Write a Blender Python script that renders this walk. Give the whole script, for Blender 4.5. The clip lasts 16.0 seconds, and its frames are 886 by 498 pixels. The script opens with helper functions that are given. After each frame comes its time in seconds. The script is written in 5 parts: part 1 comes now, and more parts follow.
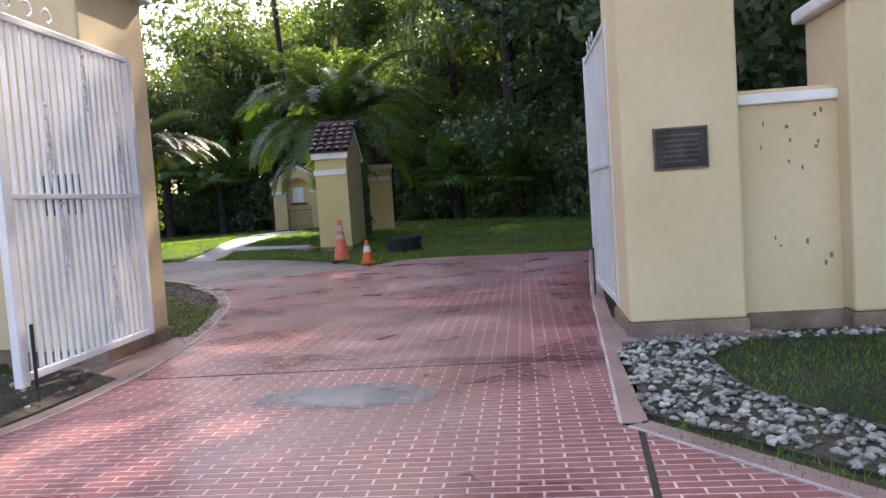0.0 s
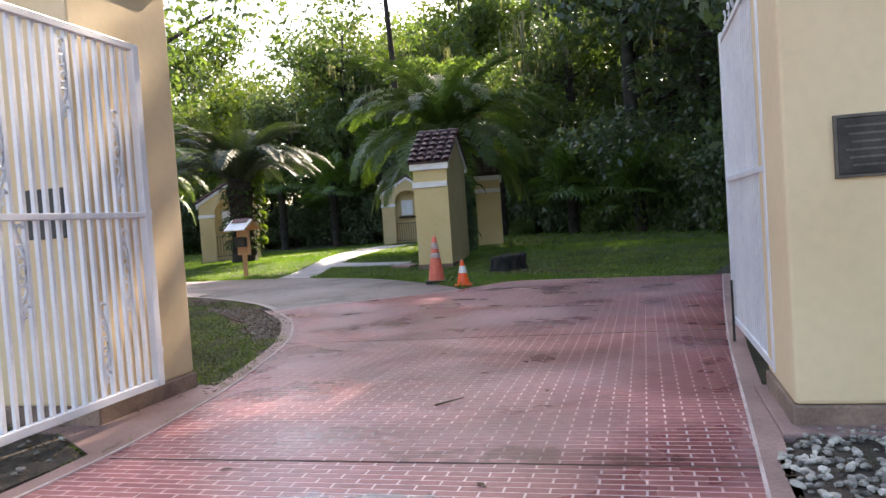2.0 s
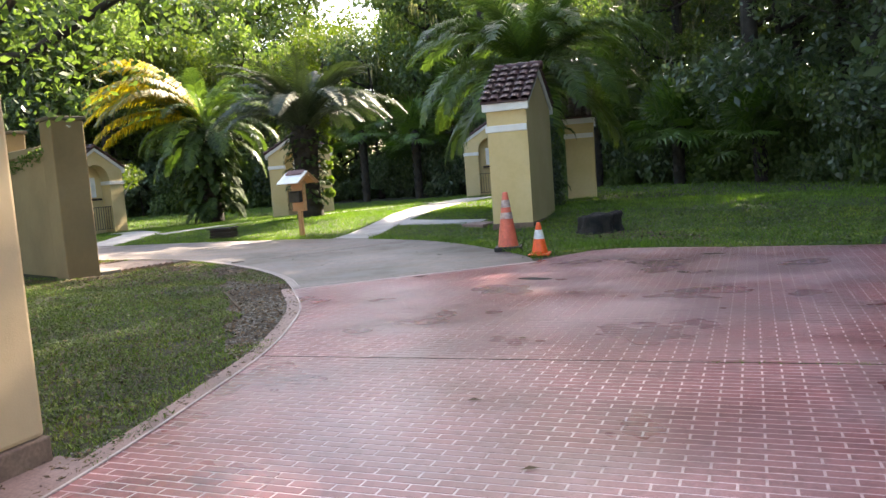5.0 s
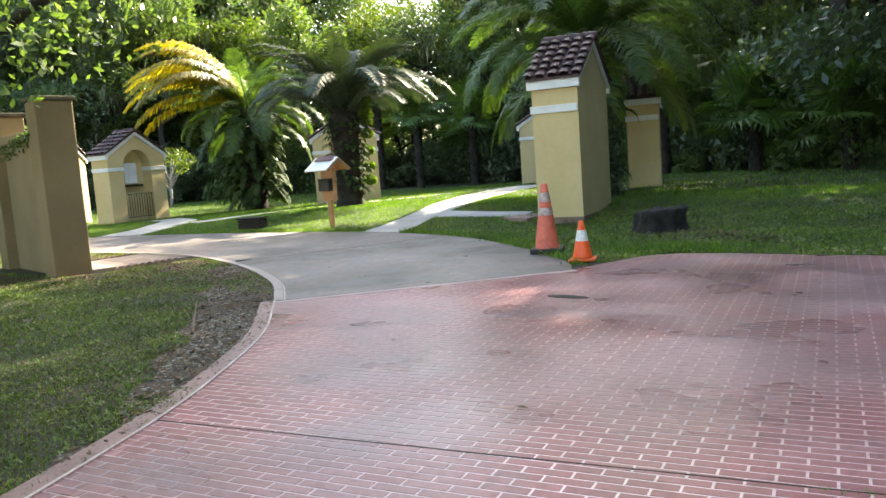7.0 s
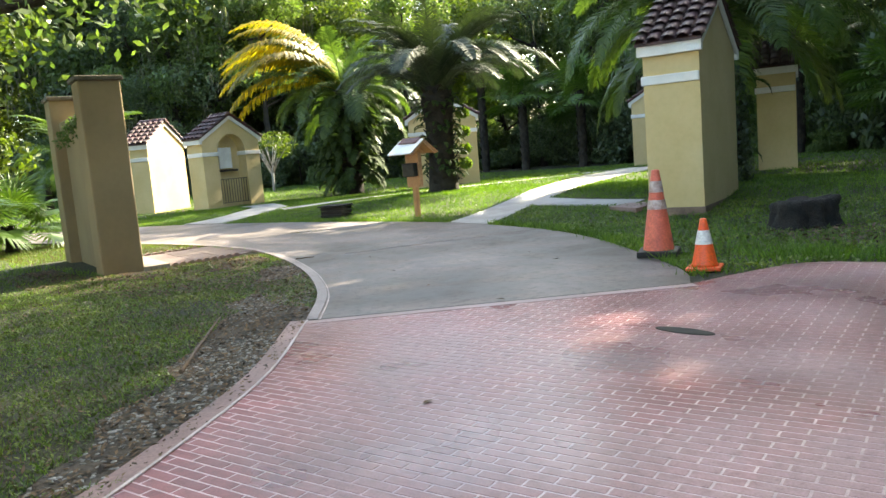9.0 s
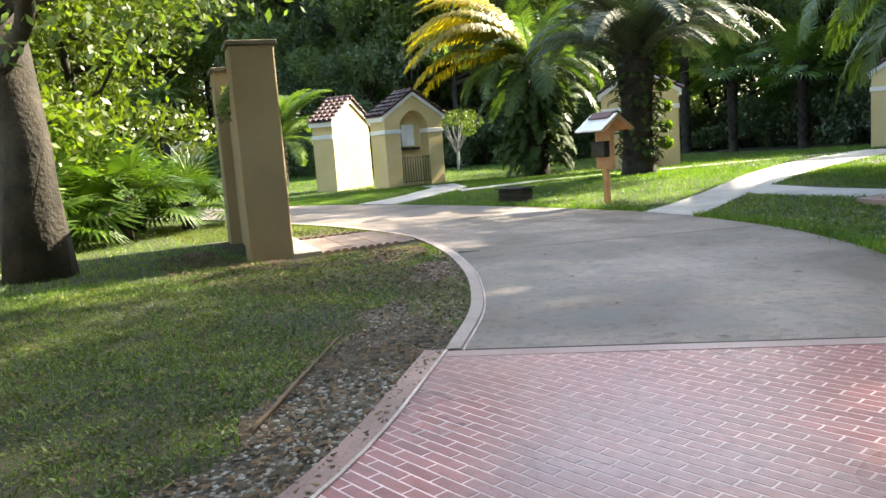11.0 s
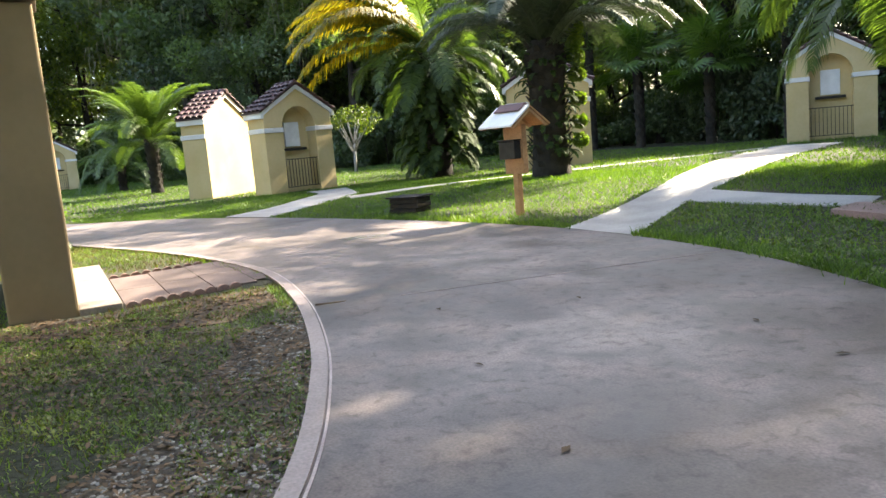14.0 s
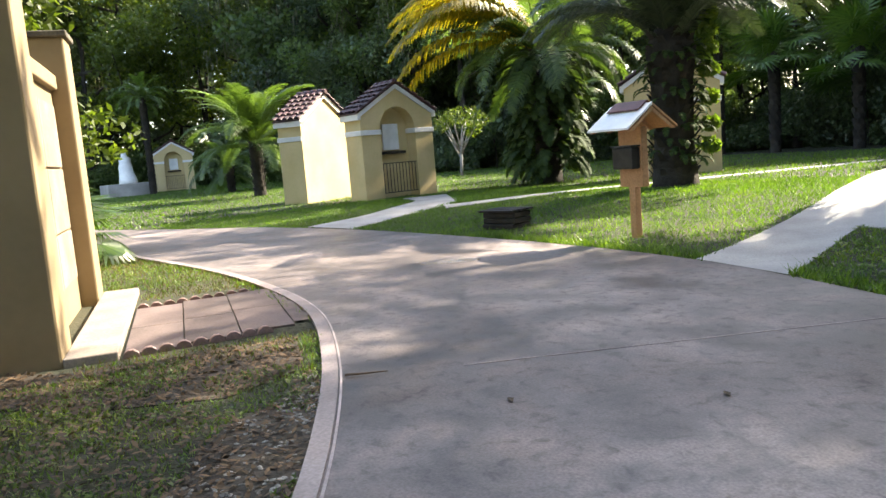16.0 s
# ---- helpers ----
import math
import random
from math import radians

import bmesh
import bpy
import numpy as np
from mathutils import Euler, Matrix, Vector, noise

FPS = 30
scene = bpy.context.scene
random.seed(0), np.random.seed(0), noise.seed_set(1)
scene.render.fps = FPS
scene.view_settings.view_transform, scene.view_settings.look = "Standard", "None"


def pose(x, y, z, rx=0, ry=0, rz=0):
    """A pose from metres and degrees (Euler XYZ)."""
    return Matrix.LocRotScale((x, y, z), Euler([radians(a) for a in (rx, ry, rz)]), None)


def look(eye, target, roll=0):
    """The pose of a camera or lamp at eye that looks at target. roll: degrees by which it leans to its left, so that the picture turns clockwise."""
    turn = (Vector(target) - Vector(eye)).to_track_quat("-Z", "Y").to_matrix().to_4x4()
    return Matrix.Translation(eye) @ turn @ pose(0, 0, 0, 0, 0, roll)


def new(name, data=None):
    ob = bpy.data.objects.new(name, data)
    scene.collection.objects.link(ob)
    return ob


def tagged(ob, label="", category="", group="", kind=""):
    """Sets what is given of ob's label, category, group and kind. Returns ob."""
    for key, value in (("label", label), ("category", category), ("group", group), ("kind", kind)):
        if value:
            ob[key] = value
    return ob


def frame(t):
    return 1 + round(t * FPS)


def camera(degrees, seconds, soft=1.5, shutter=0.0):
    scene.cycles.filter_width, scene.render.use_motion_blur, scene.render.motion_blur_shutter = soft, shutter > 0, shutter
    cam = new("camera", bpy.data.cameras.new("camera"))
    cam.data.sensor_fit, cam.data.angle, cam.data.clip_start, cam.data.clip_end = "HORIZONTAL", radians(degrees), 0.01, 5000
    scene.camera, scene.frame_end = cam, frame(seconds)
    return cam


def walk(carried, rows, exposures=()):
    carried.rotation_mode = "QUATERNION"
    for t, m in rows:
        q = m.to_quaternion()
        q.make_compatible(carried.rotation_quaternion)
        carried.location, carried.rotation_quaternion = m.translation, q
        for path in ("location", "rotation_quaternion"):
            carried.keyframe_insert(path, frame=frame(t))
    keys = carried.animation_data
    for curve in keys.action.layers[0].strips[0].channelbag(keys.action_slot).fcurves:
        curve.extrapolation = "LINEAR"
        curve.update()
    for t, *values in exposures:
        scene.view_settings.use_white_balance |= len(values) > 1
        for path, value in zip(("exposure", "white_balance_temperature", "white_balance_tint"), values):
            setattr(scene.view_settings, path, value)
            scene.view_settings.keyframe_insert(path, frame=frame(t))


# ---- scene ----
cam = camera(60.0, 16.0)
PATH = [
    (0, (0.569, 2.834, 1.203), (-0.044, 4.733, 1.075), -3.9),
    (0.5, (0.513, 3.274, 1.207), (-0.111, 5.169, 1.067), -4.1),
    (1, (0.463, 3.71, 1.218), (-0.251, 5.575, 1.114), -4.1),
    (1.5, (0.374, 4.125, 1.238), (-0.35, 5.989, 1.177), -3.8),
    (2, (0.284, 4.567, 1.242), (-0.613, 6.353, 1.165), -3.9),
    (2.5, (0.118, 4.977, 1.223), (-0.89, 6.693, 1.027), -4.1),
    (3, (-0.017, 5.437, 1.232), (-1.124, 7.092, 1.045), -5.0),
    (3.5, (-0.152, 5.895, 1.235), (-1.237, 7.567, 1.068), -4.8),
    (3.7, (-0.192, 6.063, 1.232), (-1.286, 7.728, 1.06), -4.6),
    (5.8, (-0.902, 8.037, 1.286), (-2.04, 9.668, 1.072), -4.0),
    (6, (-0.922, 8.198, 1.288), (-2.107, 9.795, 1.074), -4.1),
    (6.5, (-1.087, 8.661, 1.284), (-2.324, 10.217, 1.068), -3.4),
    (7, (-1.261, 9.117, 1.27), (-2.513, 10.661, 1.051), -4.1),
    (7.5, (-1.411, 9.55, 1.27), (-2.694, 11.064, 1.019), -4.5),
    (8, (-1.581, 9.937, 1.265), (-2.859, 11.453, 1.001), -3.3),
    (8.5, (-1.85, 10.35, 1.269), (-3.225, 11.781, 1.017), -3.6),
    (9, (-2.161, 10.694, 1.272), (-3.622, 12.038, 1.026), -4.7),
    (9.5, (-2.472, 10.976, 1.271), (-4.121, 12.084, 1.042), -4.6),
    (9.7, (-2.608, 11.081, 1.265), (-4.286, 12.144, 1.033), -4.6),
    (11.8, (-4.134, 12.384, 1.205), (-5.882, 13.319, 0.941), -4.2),
    (12, (-4.292, 12.49, 1.222), (-6.003, 13.489, 0.949), -3.6),
    (12.5, (-4.596, 12.748, 1.23), (-6.296, 13.77, 0.97), -4.3),
    (13, (-4.976, 13.034, 1.225), (-6.64, 14.108, 0.945), -4.7),
    (13.5, (-5.327, 13.362, 1.226), (-6.887, 14.574, 0.911), -5.4),
    (14, (-5.681, 13.639, 1.234), (-7.295, 14.786, 0.95), -4.9),
    (14.5, (-6.01, 13.919, 1.238), (-7.702, 14.961, 1.012), -5.9),
    (15, (-6.388, 14.241, 1.238), (-8.134, 15.193, 1.025), -5.7),
    (15.5, (-6.712, 14.539, 1.247), (-8.436, 15.526, 1.017), -5.0),
    (16, (-7.059, 14.857, 1.254), (-8.826, 15.758, 0.999), -4.6),
]
EXPOSURES = [(0.0, 2.08, 7250, 19), (3.5, 2.32, 7400, 18), (6.5, 2.62, 7500, 6), (9.5, 2.56, 7450, 3), (12.0, 2.56, 7500, 7), (14.0, 2.48, 7350, 10), (16.0, 2.27, 7150, 10)]
walk(cam, [(t, look(eye, target, roll)) for t, eye, target, roll in PATH], EXPOSURES)

# ---------------------------------------------------------------- world and sun
SUN_DIR = Vector((-0.02, 0.79, 0.615)).normalized()      # towards the sun, low over the woods
sun_el = math.asin(SUN_DIR.z)
sun_rot = math.atan2(SUN_DIR.x, SUN_DIR.y)
world = bpy.data.worlds.new("world")
scene.world = world
world.use_nodes = True
wn = world.node_tree.nodes
wl = world.node_tree.links
sky = wn.new("ShaderNodeTexSky")
sky.sky_type = "NISHITA"
sky.sun_disc = False
sky.sun_elevation = sun_el
sky.sun_rotation = sun_rot
sky.dust_density = 2.0
wl.new(sky.outputs[0], wn["Background"].inputs[0])
wn["Background"].inputs[1].default_value = 0.15
sun = new("sun", bpy.data.lights.new("sun", "SUN"))
sun.data.energy = 5.0
sun.data.angle = radians(0.53)
sun.data.color = (1.0, 0.93, 0.80)
sun.matrix_world = look(SUN_DIR * 60, (0, 0, 0))

# ---------------------------------------------------------------- materials
def mat(name, rough=0.7, metal=0.0):
    m = bpy.data.materials.new(name)
    m.use_nodes = True
    b = m.node_tree.nodes["Principled BSDF"]
    b.inputs["Roughness"].default_value = rough
    b.inputs["Metallic"].default_value = metal
    return m, m.node_tree.nodes, m.node_tree.links, b


def noise_node(n, l, scale, detail=4.0, vec=None, dist=0.0):
    t = n.new("ShaderNodeTexNoise")
    t.inputs["Scale"].default_value = scale
    t.inputs["Detail"].default_value = detail
    t.inputs["Distortion"].default_value = dist
    if vec is None:
        g = n.new("ShaderNodeNewGeometry")
        vec = g.outputs["Position"]
    l.new(vec, t.inputs["Vector"])
    return t


def ramp(n, l, src, stops):
    r = n.new("ShaderNodeValToRGB")
    e = r.color_ramp.elements
    while len(e) < len(stops):
        e.new(0.5)
    for el, (p, c) in zip(e, stops):
        el.position = p
        el.color = (*c, 1) if len(c) == 3 else c
    l.new(src, r.inputs[0])
    return r


def mixc(n, l, fac, a, b, mode="MIX"):
    x = n.new("ShaderNodeMix")
    x.data_type = "RGBA"
    x.blend_type = mode
    for sock, v in ((x.inputs[0], fac), (x.inputs[6], a), (x.inputs[7], b)):
        if isinstance(v, (int, float)):
            sock.default_value = v
        elif isinstance(v, tuple):
            sock.default_value = (*v, 1)
        else:
            l.new(v, sock)
    return x.outputs[2]


def bump(n, l, b, height, strength=0.3, dist=0.01):
    k = n.new("ShaderNodeBump")
    k.inputs["Strength"].default_value = strength
    k.inputs["Distance"].default_value = dist
    l.new(height, k.inputs["Height"])
    l.new(k.outputs[0], b.inputs["Normal"])


def simple(name, c1, c2, scale=3.0, fine=40.0, rough=0.7, metal=0.0, bstr=0.25, bdist=0.004, rand=0.0, local=False, grain=0.22):
    """Two colours mixed by coarse noise, with finer grain and relief on top."""
    m, n, l, b = mat(name, rough, metal)
    vec = None
    if local:
        vec = n.new("ShaderNodeTexCoord").outputs["Object"]
    big = noise_node(n, l, scale, 5, vec)
    small = noise_node(n, l, fine, 4, vec)
    r = ramp(n, l, big.outputs[0], [(0.35, c1), (0.65, c2)])
    g = ramp(n, l, small.outputs[0], [(0.3, (1 - grain,) * 3), (0.7, (1 + 0.7 * grain,) * 3)])
    col = mixc(n, l, 1.0, r.outputs[0], g.outputs[0], "MULTIPLY")
    if rand:
        oi = n.new("ShaderNodeObjectInfo")
        rr = ramp(n, l, oi.outputs["Random"], [(0.0, (1 - rand,) * 3), (1.0, (1 + rand,) * 3)])
        col = mixc(n, l, 1.0, col, rr.outputs[0], "MULTIPLY")
    l.new(col, b.inputs["Base Color"])
    bump(n, l, b, small.outputs[0], bstr, bdist)
    return m


def leaf_mat(name, c1, c2, trans=0.35, rough=0.45, patch=0.0):
    """Leaf: diffuse and translucent, colour varied leaf by leaf and crown by crown."""
    m, n, l, b = mat(name, rough)
    g = n.new("ShaderNodeNewGeometry")
    r = ramp(n, l, g.outputs["Random Per Island"], [(0.0, c1), (1.0, c2)])
    oi = n.new("ShaderNodeObjectInfo")
    rr = ramp(n, l, oi.outputs["Random"], [(0.0, (0.75, 0.75, 0.75)), (1.0, (1.2, 1.15, 1.0))])
    col = mixc(n, l, 1.0, r.outputs[0], rr.outputs[0], "MULTIPLY")
    if patch:
        pn = noise_node(n, l, 1.1, 5, None, 0.3)
        pr = ramp(n, l, pn.outputs[0], [(0.3, (0.55, 0.6, 0.6)), (0.52, (1, 1, 1)), (0.72, (1.5, 1.25, 1.1))])
        col = mixc(n, l, patch, col, mixc(n, l, 1.0, col, pr.outputs[0], "MULTIPLY"))
    l.new(col, b.inputs["Base Color"])
    t = n.new("ShaderNodeBsdfTranslucent")
    tc = mixc(n, l, 1.0, col, (1.5, 1.6, 0.6), "MULTIPLY")
    l.new(tc, t.inputs["Color"])
    ms = n.new("ShaderNodeMixShader")
    ms.inputs[0].default_value = trans
    l.new(b.outputs[0], ms.inputs[1])
    l.new(t.outputs[0], ms.inputs[2])
    l.new(ms.outputs[0], n["Material Output"].inputs[0])
    return m


def position_sum(n, l, ax, ay, c):
    """A plan coordinate ax * x + ay * y + c."""
    dot = n.new("ShaderNodeVectorMath")
    dot.operation = "DOT_PRODUCT"
    l.new(n.new("ShaderNodeNewGeometry").outputs["Position"], dot.inputs[0])
    dot.inputs[1].default_value = (ax, ay, 0)
    add = n.new("ShaderNodeMath")
    add.inputs[1].default_value = c
    l.new(dot.outputs["Value"], add.inputs[0])
    return add.outputs[0]


def math_node(n, l, op, a, b=0.0):
    x = n.new("ShaderNodeMath")
    x.operation = op
    for sock, v in zip(x.inputs, (a, b)):
        if isinstance(v, (int, float)):
            sock.default_value = v
        else:
            l.new(v, sock)
    return x.outputs[0]


def worn_mask(n, l):
    """Where wheels have worn the stamped pattern off: the middle of the drive, in long soft patches."""
    across = position_sum(n, l, -0.99, -0.132, 1.05)
    strip = math_node(n, l, "MULTIPLY", across, 0.16)
    strip = math_node(n, l, "MINIMUM", math_node(n, l, "MAXIMUM", strip, 0.0), 0.13)
    west = math_node(n, l, "MULTIPLY", math_node(n, l, "MAXIMUM", position_sum(n, l, 0.865, 0.502, -1.15), 0.0), 0.30)
    strip = math_node(n, l, "MINIMUM", strip, west)
    inner = math_node(n, l, "MULTIPLY", position_sum(n, l, 0.0, 1.0, -10.8), 0.05)
    strip = math_node(n, l, "ADD", strip, math_node(n, l, "MINIMUM", math_node(n, l, "MAXIMUM", inner, 0.0), 0.13))
    a = noise_node(n, l, 0.6, 4, None, 0.6)
    fine = math_node(n, l, "MULTIPLY", noise_node(n, l, 6.0, 5).outputs[0], 0.22)
    tot = math_node(n, l, "ADD", math_node(n, l, "ADD", a.outputs[0], strip), fine)
    return ramp(n, l, tot, [(0.68, (0, 0, 0)), (0.95, (1, 1, 1))]).outputs[0]


def damp_mask(n, l):
    """A dirty damp streak beside the joint above the puddle."""
    u = math_node(n, l, "MULTIPLY", position_sum(n, l, 0.979, 0.2045, -0.55), 0.62)
    v = math_node(n, l, "MULTIPLY", position_sum(n, l, -0.2045, 0.979, -8.27), 3.2)
    d = math_node(n, l, "ADD", math_node(n, l, "MULTIPLY", u, u), math_node(n, l, "MULTIPLY", v, v))
    d = math_node(n, l, "ADD", d, math_node(n, l, "MULTIPLY", noise_node(n, l, 5.0, 6, None, 0.5).outputs[0], 1.5))
    return ramp(n, l, d, [(0.70, (0.45, 0.42, 0.42)), (1.65, (1, 1, 1))]).outputs[0]


def brick_material(name, joint=False):
    m, n, l, b = mat(name, 0.5)
    worn = worn_mask(n, l)
    stain = noise_node(n, l, 1.0, 3, None, 0.15)
    grain = noise_node(n, l, 90, 4)
    speck = noise_node(n, l, 17, 6, None, 0.4)
    if joint:
        base = mixc(n, l, worn, (0.74, 0.575, 0.56), (0.41, 0.29, 0.29))
    else:
        g = n.new("ShaderNodeNewGeometry")
        oi = n.new("ShaderNodeObjectInfo")
        fr = math_node(n, l, "FRACT", math_node(n, l, "ADD", g.outputs["Random Per Island"], oi.outputs["Random"]))
        red = ramp(n, l, fr, [(0.0, (0.24, 0.078, 0.080)), (0.5, (0.295, 0.098, 0.098)), (1.0, (0.335, 0.125, 0.122))])
        base = mixc(n, l, worn, red.outputs[0], (0.305, 0.180, 0.183))
    dark = ramp(n, l, stain.outputs[0], [(0.22, (0.66, 0.64, 0.65)), (0.55, (1, 1, 1)), (0.75, (1.14, 1.15, 1.16))])
    col = mixc(n, l, 1.0, base, dark.outputs[0], "MULTIPLY")
    wide = ramp(n, l, noise_node(n, l, 0.42, 3, None, 0.3).outputs[0], [(0.30, (0.66, 0.63, 0.64)), (0.60, (1.10, 1.10, 1.11))])
    col = mixc(n, l, 1.0, col, wide.outputs[0], "MULTIPLY")
    col = mixc(n, l, 1.0, col, damp_mask(n, l), "MULTIPLY")
    sp = ramp(n, l, speck.outputs[0], [(0.30, (0.78, 0.77, 0.77)), (0.48, (1, 1, 1)), (0.70, (1.14, 1.14, 1.15))])
    col = mixc(n, l, 1.0, col, sp.outputs[0], "MULTIPLY")
    gr = ramp(n, l, grain.outputs[0], [(0.3, (0.8, 0.8, 0.8)), (0.7, (1.15, 1.15, 1.15))])
    col = mixc(n, l, 1.0, col, gr.outputs[0], "MULTIPLY")
    l.new(col, b.inputs["Base Color"])
    rr = ramp(n, l, stain.outputs[0], [(0.35, (0.25, 0.25, 0.25)), (0.65, (0.42, 0.42, 0.42))])
    l.new(rr.outputs[0], b.inputs["Roughness"])
    b.inputs["Specular IOR Level"].default_value = 0.36
    bump(n, l, b, speck.outputs[0], 0.22, 0.004)
    return m


M_BRICK = brick_material("stamped_brick")
M_JOINT = brick_material("brick_joint", True)


def concrete_material():
    m, n, l, b = mat("concrete", 0.55)
    big = noise_node(n, l, 0.5, 5, None, 0.5)
    mid = noise_node(n, l, 2.2, 5, None, 0.4)
    grain = noise_node(n, l, 70, 5)
    r = ramp(n, l, big.outputs[0], [(0.34, (0.080, 0.066, 0.062)), (0.66, (0.222, 0.186, 0.177))])
    s = ramp(n, l, mid.outputs[0], [(0.34, (0.50, 0.48, 0.47)), (0.48, (0.92, 0.92, 0.92)), (0.64, (1.32, 1.29, 1.26))])
    fine = noise_node(n, l, 11.0, 6, None, 0.6)
    fs = ramp(n, l, fine.outputs[0], [(0.30, (0.62, 0.61, 0.60)), (0.46, (1, 1, 1)), (0.70, (1.14, 1.13, 1.12))])
    s2 = mixc(n, l, 1.0, s.outputs[0], fs.outputs[0], "MULTIPLY")
    g = ramp(n, l, grain.outputs[0], [(0.3, (0.75, 0.75, 0.75)), (0.7, (1.2, 1.2, 1.2))])
    col = mixc(n, l, 1.0, mixc(n, l, 1.0, r.outputs[0], s2, "MULTIPLY"), g.outputs[0], "MULTIPLY")
    l.new(col, b.inputs["Base Color"])
    rr = ramp(n, l, mid.outputs[0], [(0.35, (0.42, 0.42, 0.42)), (0.65, (0.68, 0.68, 0.68))])
    b.inputs["Specular IOR Level"].default_value = 0.35
    l.new(rr.outputs[0], b.inputs["Roughness"])
    bump(n, l, b, grain.outputs[0], 0.3, 0.003)
    return m


M_CONC = concrete_material()
M_STEP = simple("step_concrete", (0.21, 0.175, 0.15), (0.31, 0.26, 0.225), 2.0, 50, 0.8)
M_WALK = simple("walk_concrete", (0.27, 0.26, 0.245), (0.42, 0.40, 0.38), 1.2, 60, 0.75)
M_KERB = simple("kerb_band", (0.20, 0.125, 0.115), (0.30, 0.19, 0.175), 2.0, 60, 0.6)
M_KERBC = simple("kerb_concrete", (0.22, 0.175, 0.168), (0.34, 0.28, 0.268), 2.0, 60, 0.6)
M_PINK = simple("plain_pink_concrete", (0.27, 0.17, 0.168), (0.36, 0.245, 0.24), 1.5, 60, 0.5)
M_LINE = simple("white_line", (0.33, 0.26, 0.25), (0.56, 0.48, 0.465), 3.0, 60, 0.6)
M_GROUND = simple("lawn_soil", (0.016, 0.020, 0.008), (0.042, 0.040, 0.018), 0.9, 25, 0.95, bstr=0.8, bdist=0.03)
M_SOIL = simple("bed_soil", (0.028, 0.022, 0.017), (0.085, 0.066, 0.048), 3.5, 30, 0.95, bstr=0.8, bdist=0.02)


def stucco(name, c1, c2):
    m, n, l, b = mat(name, 0.85)
    big = noise_node(n, l, 1.1, 4)
    fine = noise_node(n, l, 120, 3)
    mid = noise_node(n, l, 14, 4)
    r = ramp(n, l, big.outputs[0], [(0.35, c1), (0.65, c2)])
    s = ramp(n, l, mid.outputs[0], [(0.25, (0.95, 0.95, 0.945)), (0.6, (1.01, 1.01, 1.01))])
    l.new(mixc(n, l, 1.0, r.outputs[0], s.outputs[0], "MULTIPLY"), b.inputs["Base Color"])
    bump(n, l, b, fine.outputs[0], 0.25, 0.004)
    return m


M_STUCCO = stucco("cream_stucco", (0.60, 0.465, 0.285), (0.65, 0.515, 0.33))
M_STUCCO_K = stucco("yellow_stucco", (0.59, 0.455, 0.225), (0.65, 0.515, 0.28))
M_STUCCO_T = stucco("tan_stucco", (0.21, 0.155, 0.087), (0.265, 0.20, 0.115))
M_PLINTH = simple("plinth_paint", (0.15, 0.10, 0.076), (0.27, 0.185, 0.14), 3.0, 50, 0.8)
M_TRIM = simple("white_trim", (0.70, 0.69, 0.68), (0.82, 0.81, 0.80), 2.0, 60, 0.6, bstr=0.1, grain=0.05)
M_GATE = simple("white_gate_paint", (0.62, 0.63, 0.67), (0.72, 0.73, 0.76), 3.0, 50, 0.35, bstr=0.1, grain=0.05)
M_BRONZE = simple("dark_bronze", (0.015, 0.013, 0.012), (0.035, 0.03, 0.028), 8.0, 60, 0.4, 0.6)
M_BRONZE_RIM = simple("bronze_rim", (0.045, 0.038, 0.034), (0.085, 0.072, 0.062), 8.0, 60, 0.4, 0.5)
M_BLACK = simple("black_iron", (0.012, 0.012, 0.012), (0.03, 0.028, 0.026), 8.0, 60, 0.5)
M_TILE = simple("clay_tile", (0.036, 0.016, 0.018), (0.085, 0.034, 0.034), 3.0, 40, 0.6, rand=0.35)
M_WHITE = simple("white_marble", (0.74, 0.74, 0.74), (0.85, 0.85, 0.85), 4.0, 50, 0.5, bstr=0.1, grain=0.05)
M_ORANGE = simple("orange_plastic", (0.85, 0.10, 0.02), (0.95, 0.14, 0.03), 5.0, 50, 0.4, bstr=0.05)
M_ORANGE_OLD = simple("faded_orange_plastic", (0.58, 0.11, 0.06), (0.74, 0.16, 0.09), 8.0, 50, 0.5, bstr=0.05)
M_REFLECT = simple("white_sleeve", (0.62, 0.60, 0.58), (0.84, 0.82, 0.80), 9.0, 50, 0.4, bstr=0.05)
M_REFLECT_OLD = simple("grimy_sleeve", (0.36, 0.22, 0.19), (0.60, 0.50, 0.47), 14.0, 50, 0.5, bstr=0.05)
M_RUBBER = simple("black_rubber", (0.012, 0.011, 0.011), (0.03, 0.027, 0.026), 9.0, 50, 0.7)
M_WOOD = simple("new_wood", (0.38, 0.20, 0.095), (0.50, 0.28, 0.14), 4.0, 40, 0.6, local=True)
M_WOOD_OLD = simple("dark_wood", (0.012, 0.010, 0.009), (0.038, 0.028, 0.023), 4.0, 40, 0.8, local=True)
M_BARK = simple("bark", (0.016, 0.013, 0.010), (0.042, 0.034, 0.026), 3.0, 18, 0.95, bstr=0.9, bdist=0.03)
M_LEAF = leaf_mat("oak_leaf", (0.050, 0.090, 0.032), (0.110, 0.160, 0.064), 0.50)
M_LEAF_D = leaf_mat("magnolia_leaf", (0.040, 0.072, 0.040), (0.098, 0.142, 0.078), 0.36, 0.32)
M_LEAF_Y = leaf_mat("sunny_leaf", (0.055, 0.090, 0.014), (0.105, 0.145, 0.025), 0.45)
M_PALM = leaf_mat("palm_frond", (0.050, 0.095, 0.026), (0.095, 0.150, 0.042), 0.42, 0.4)
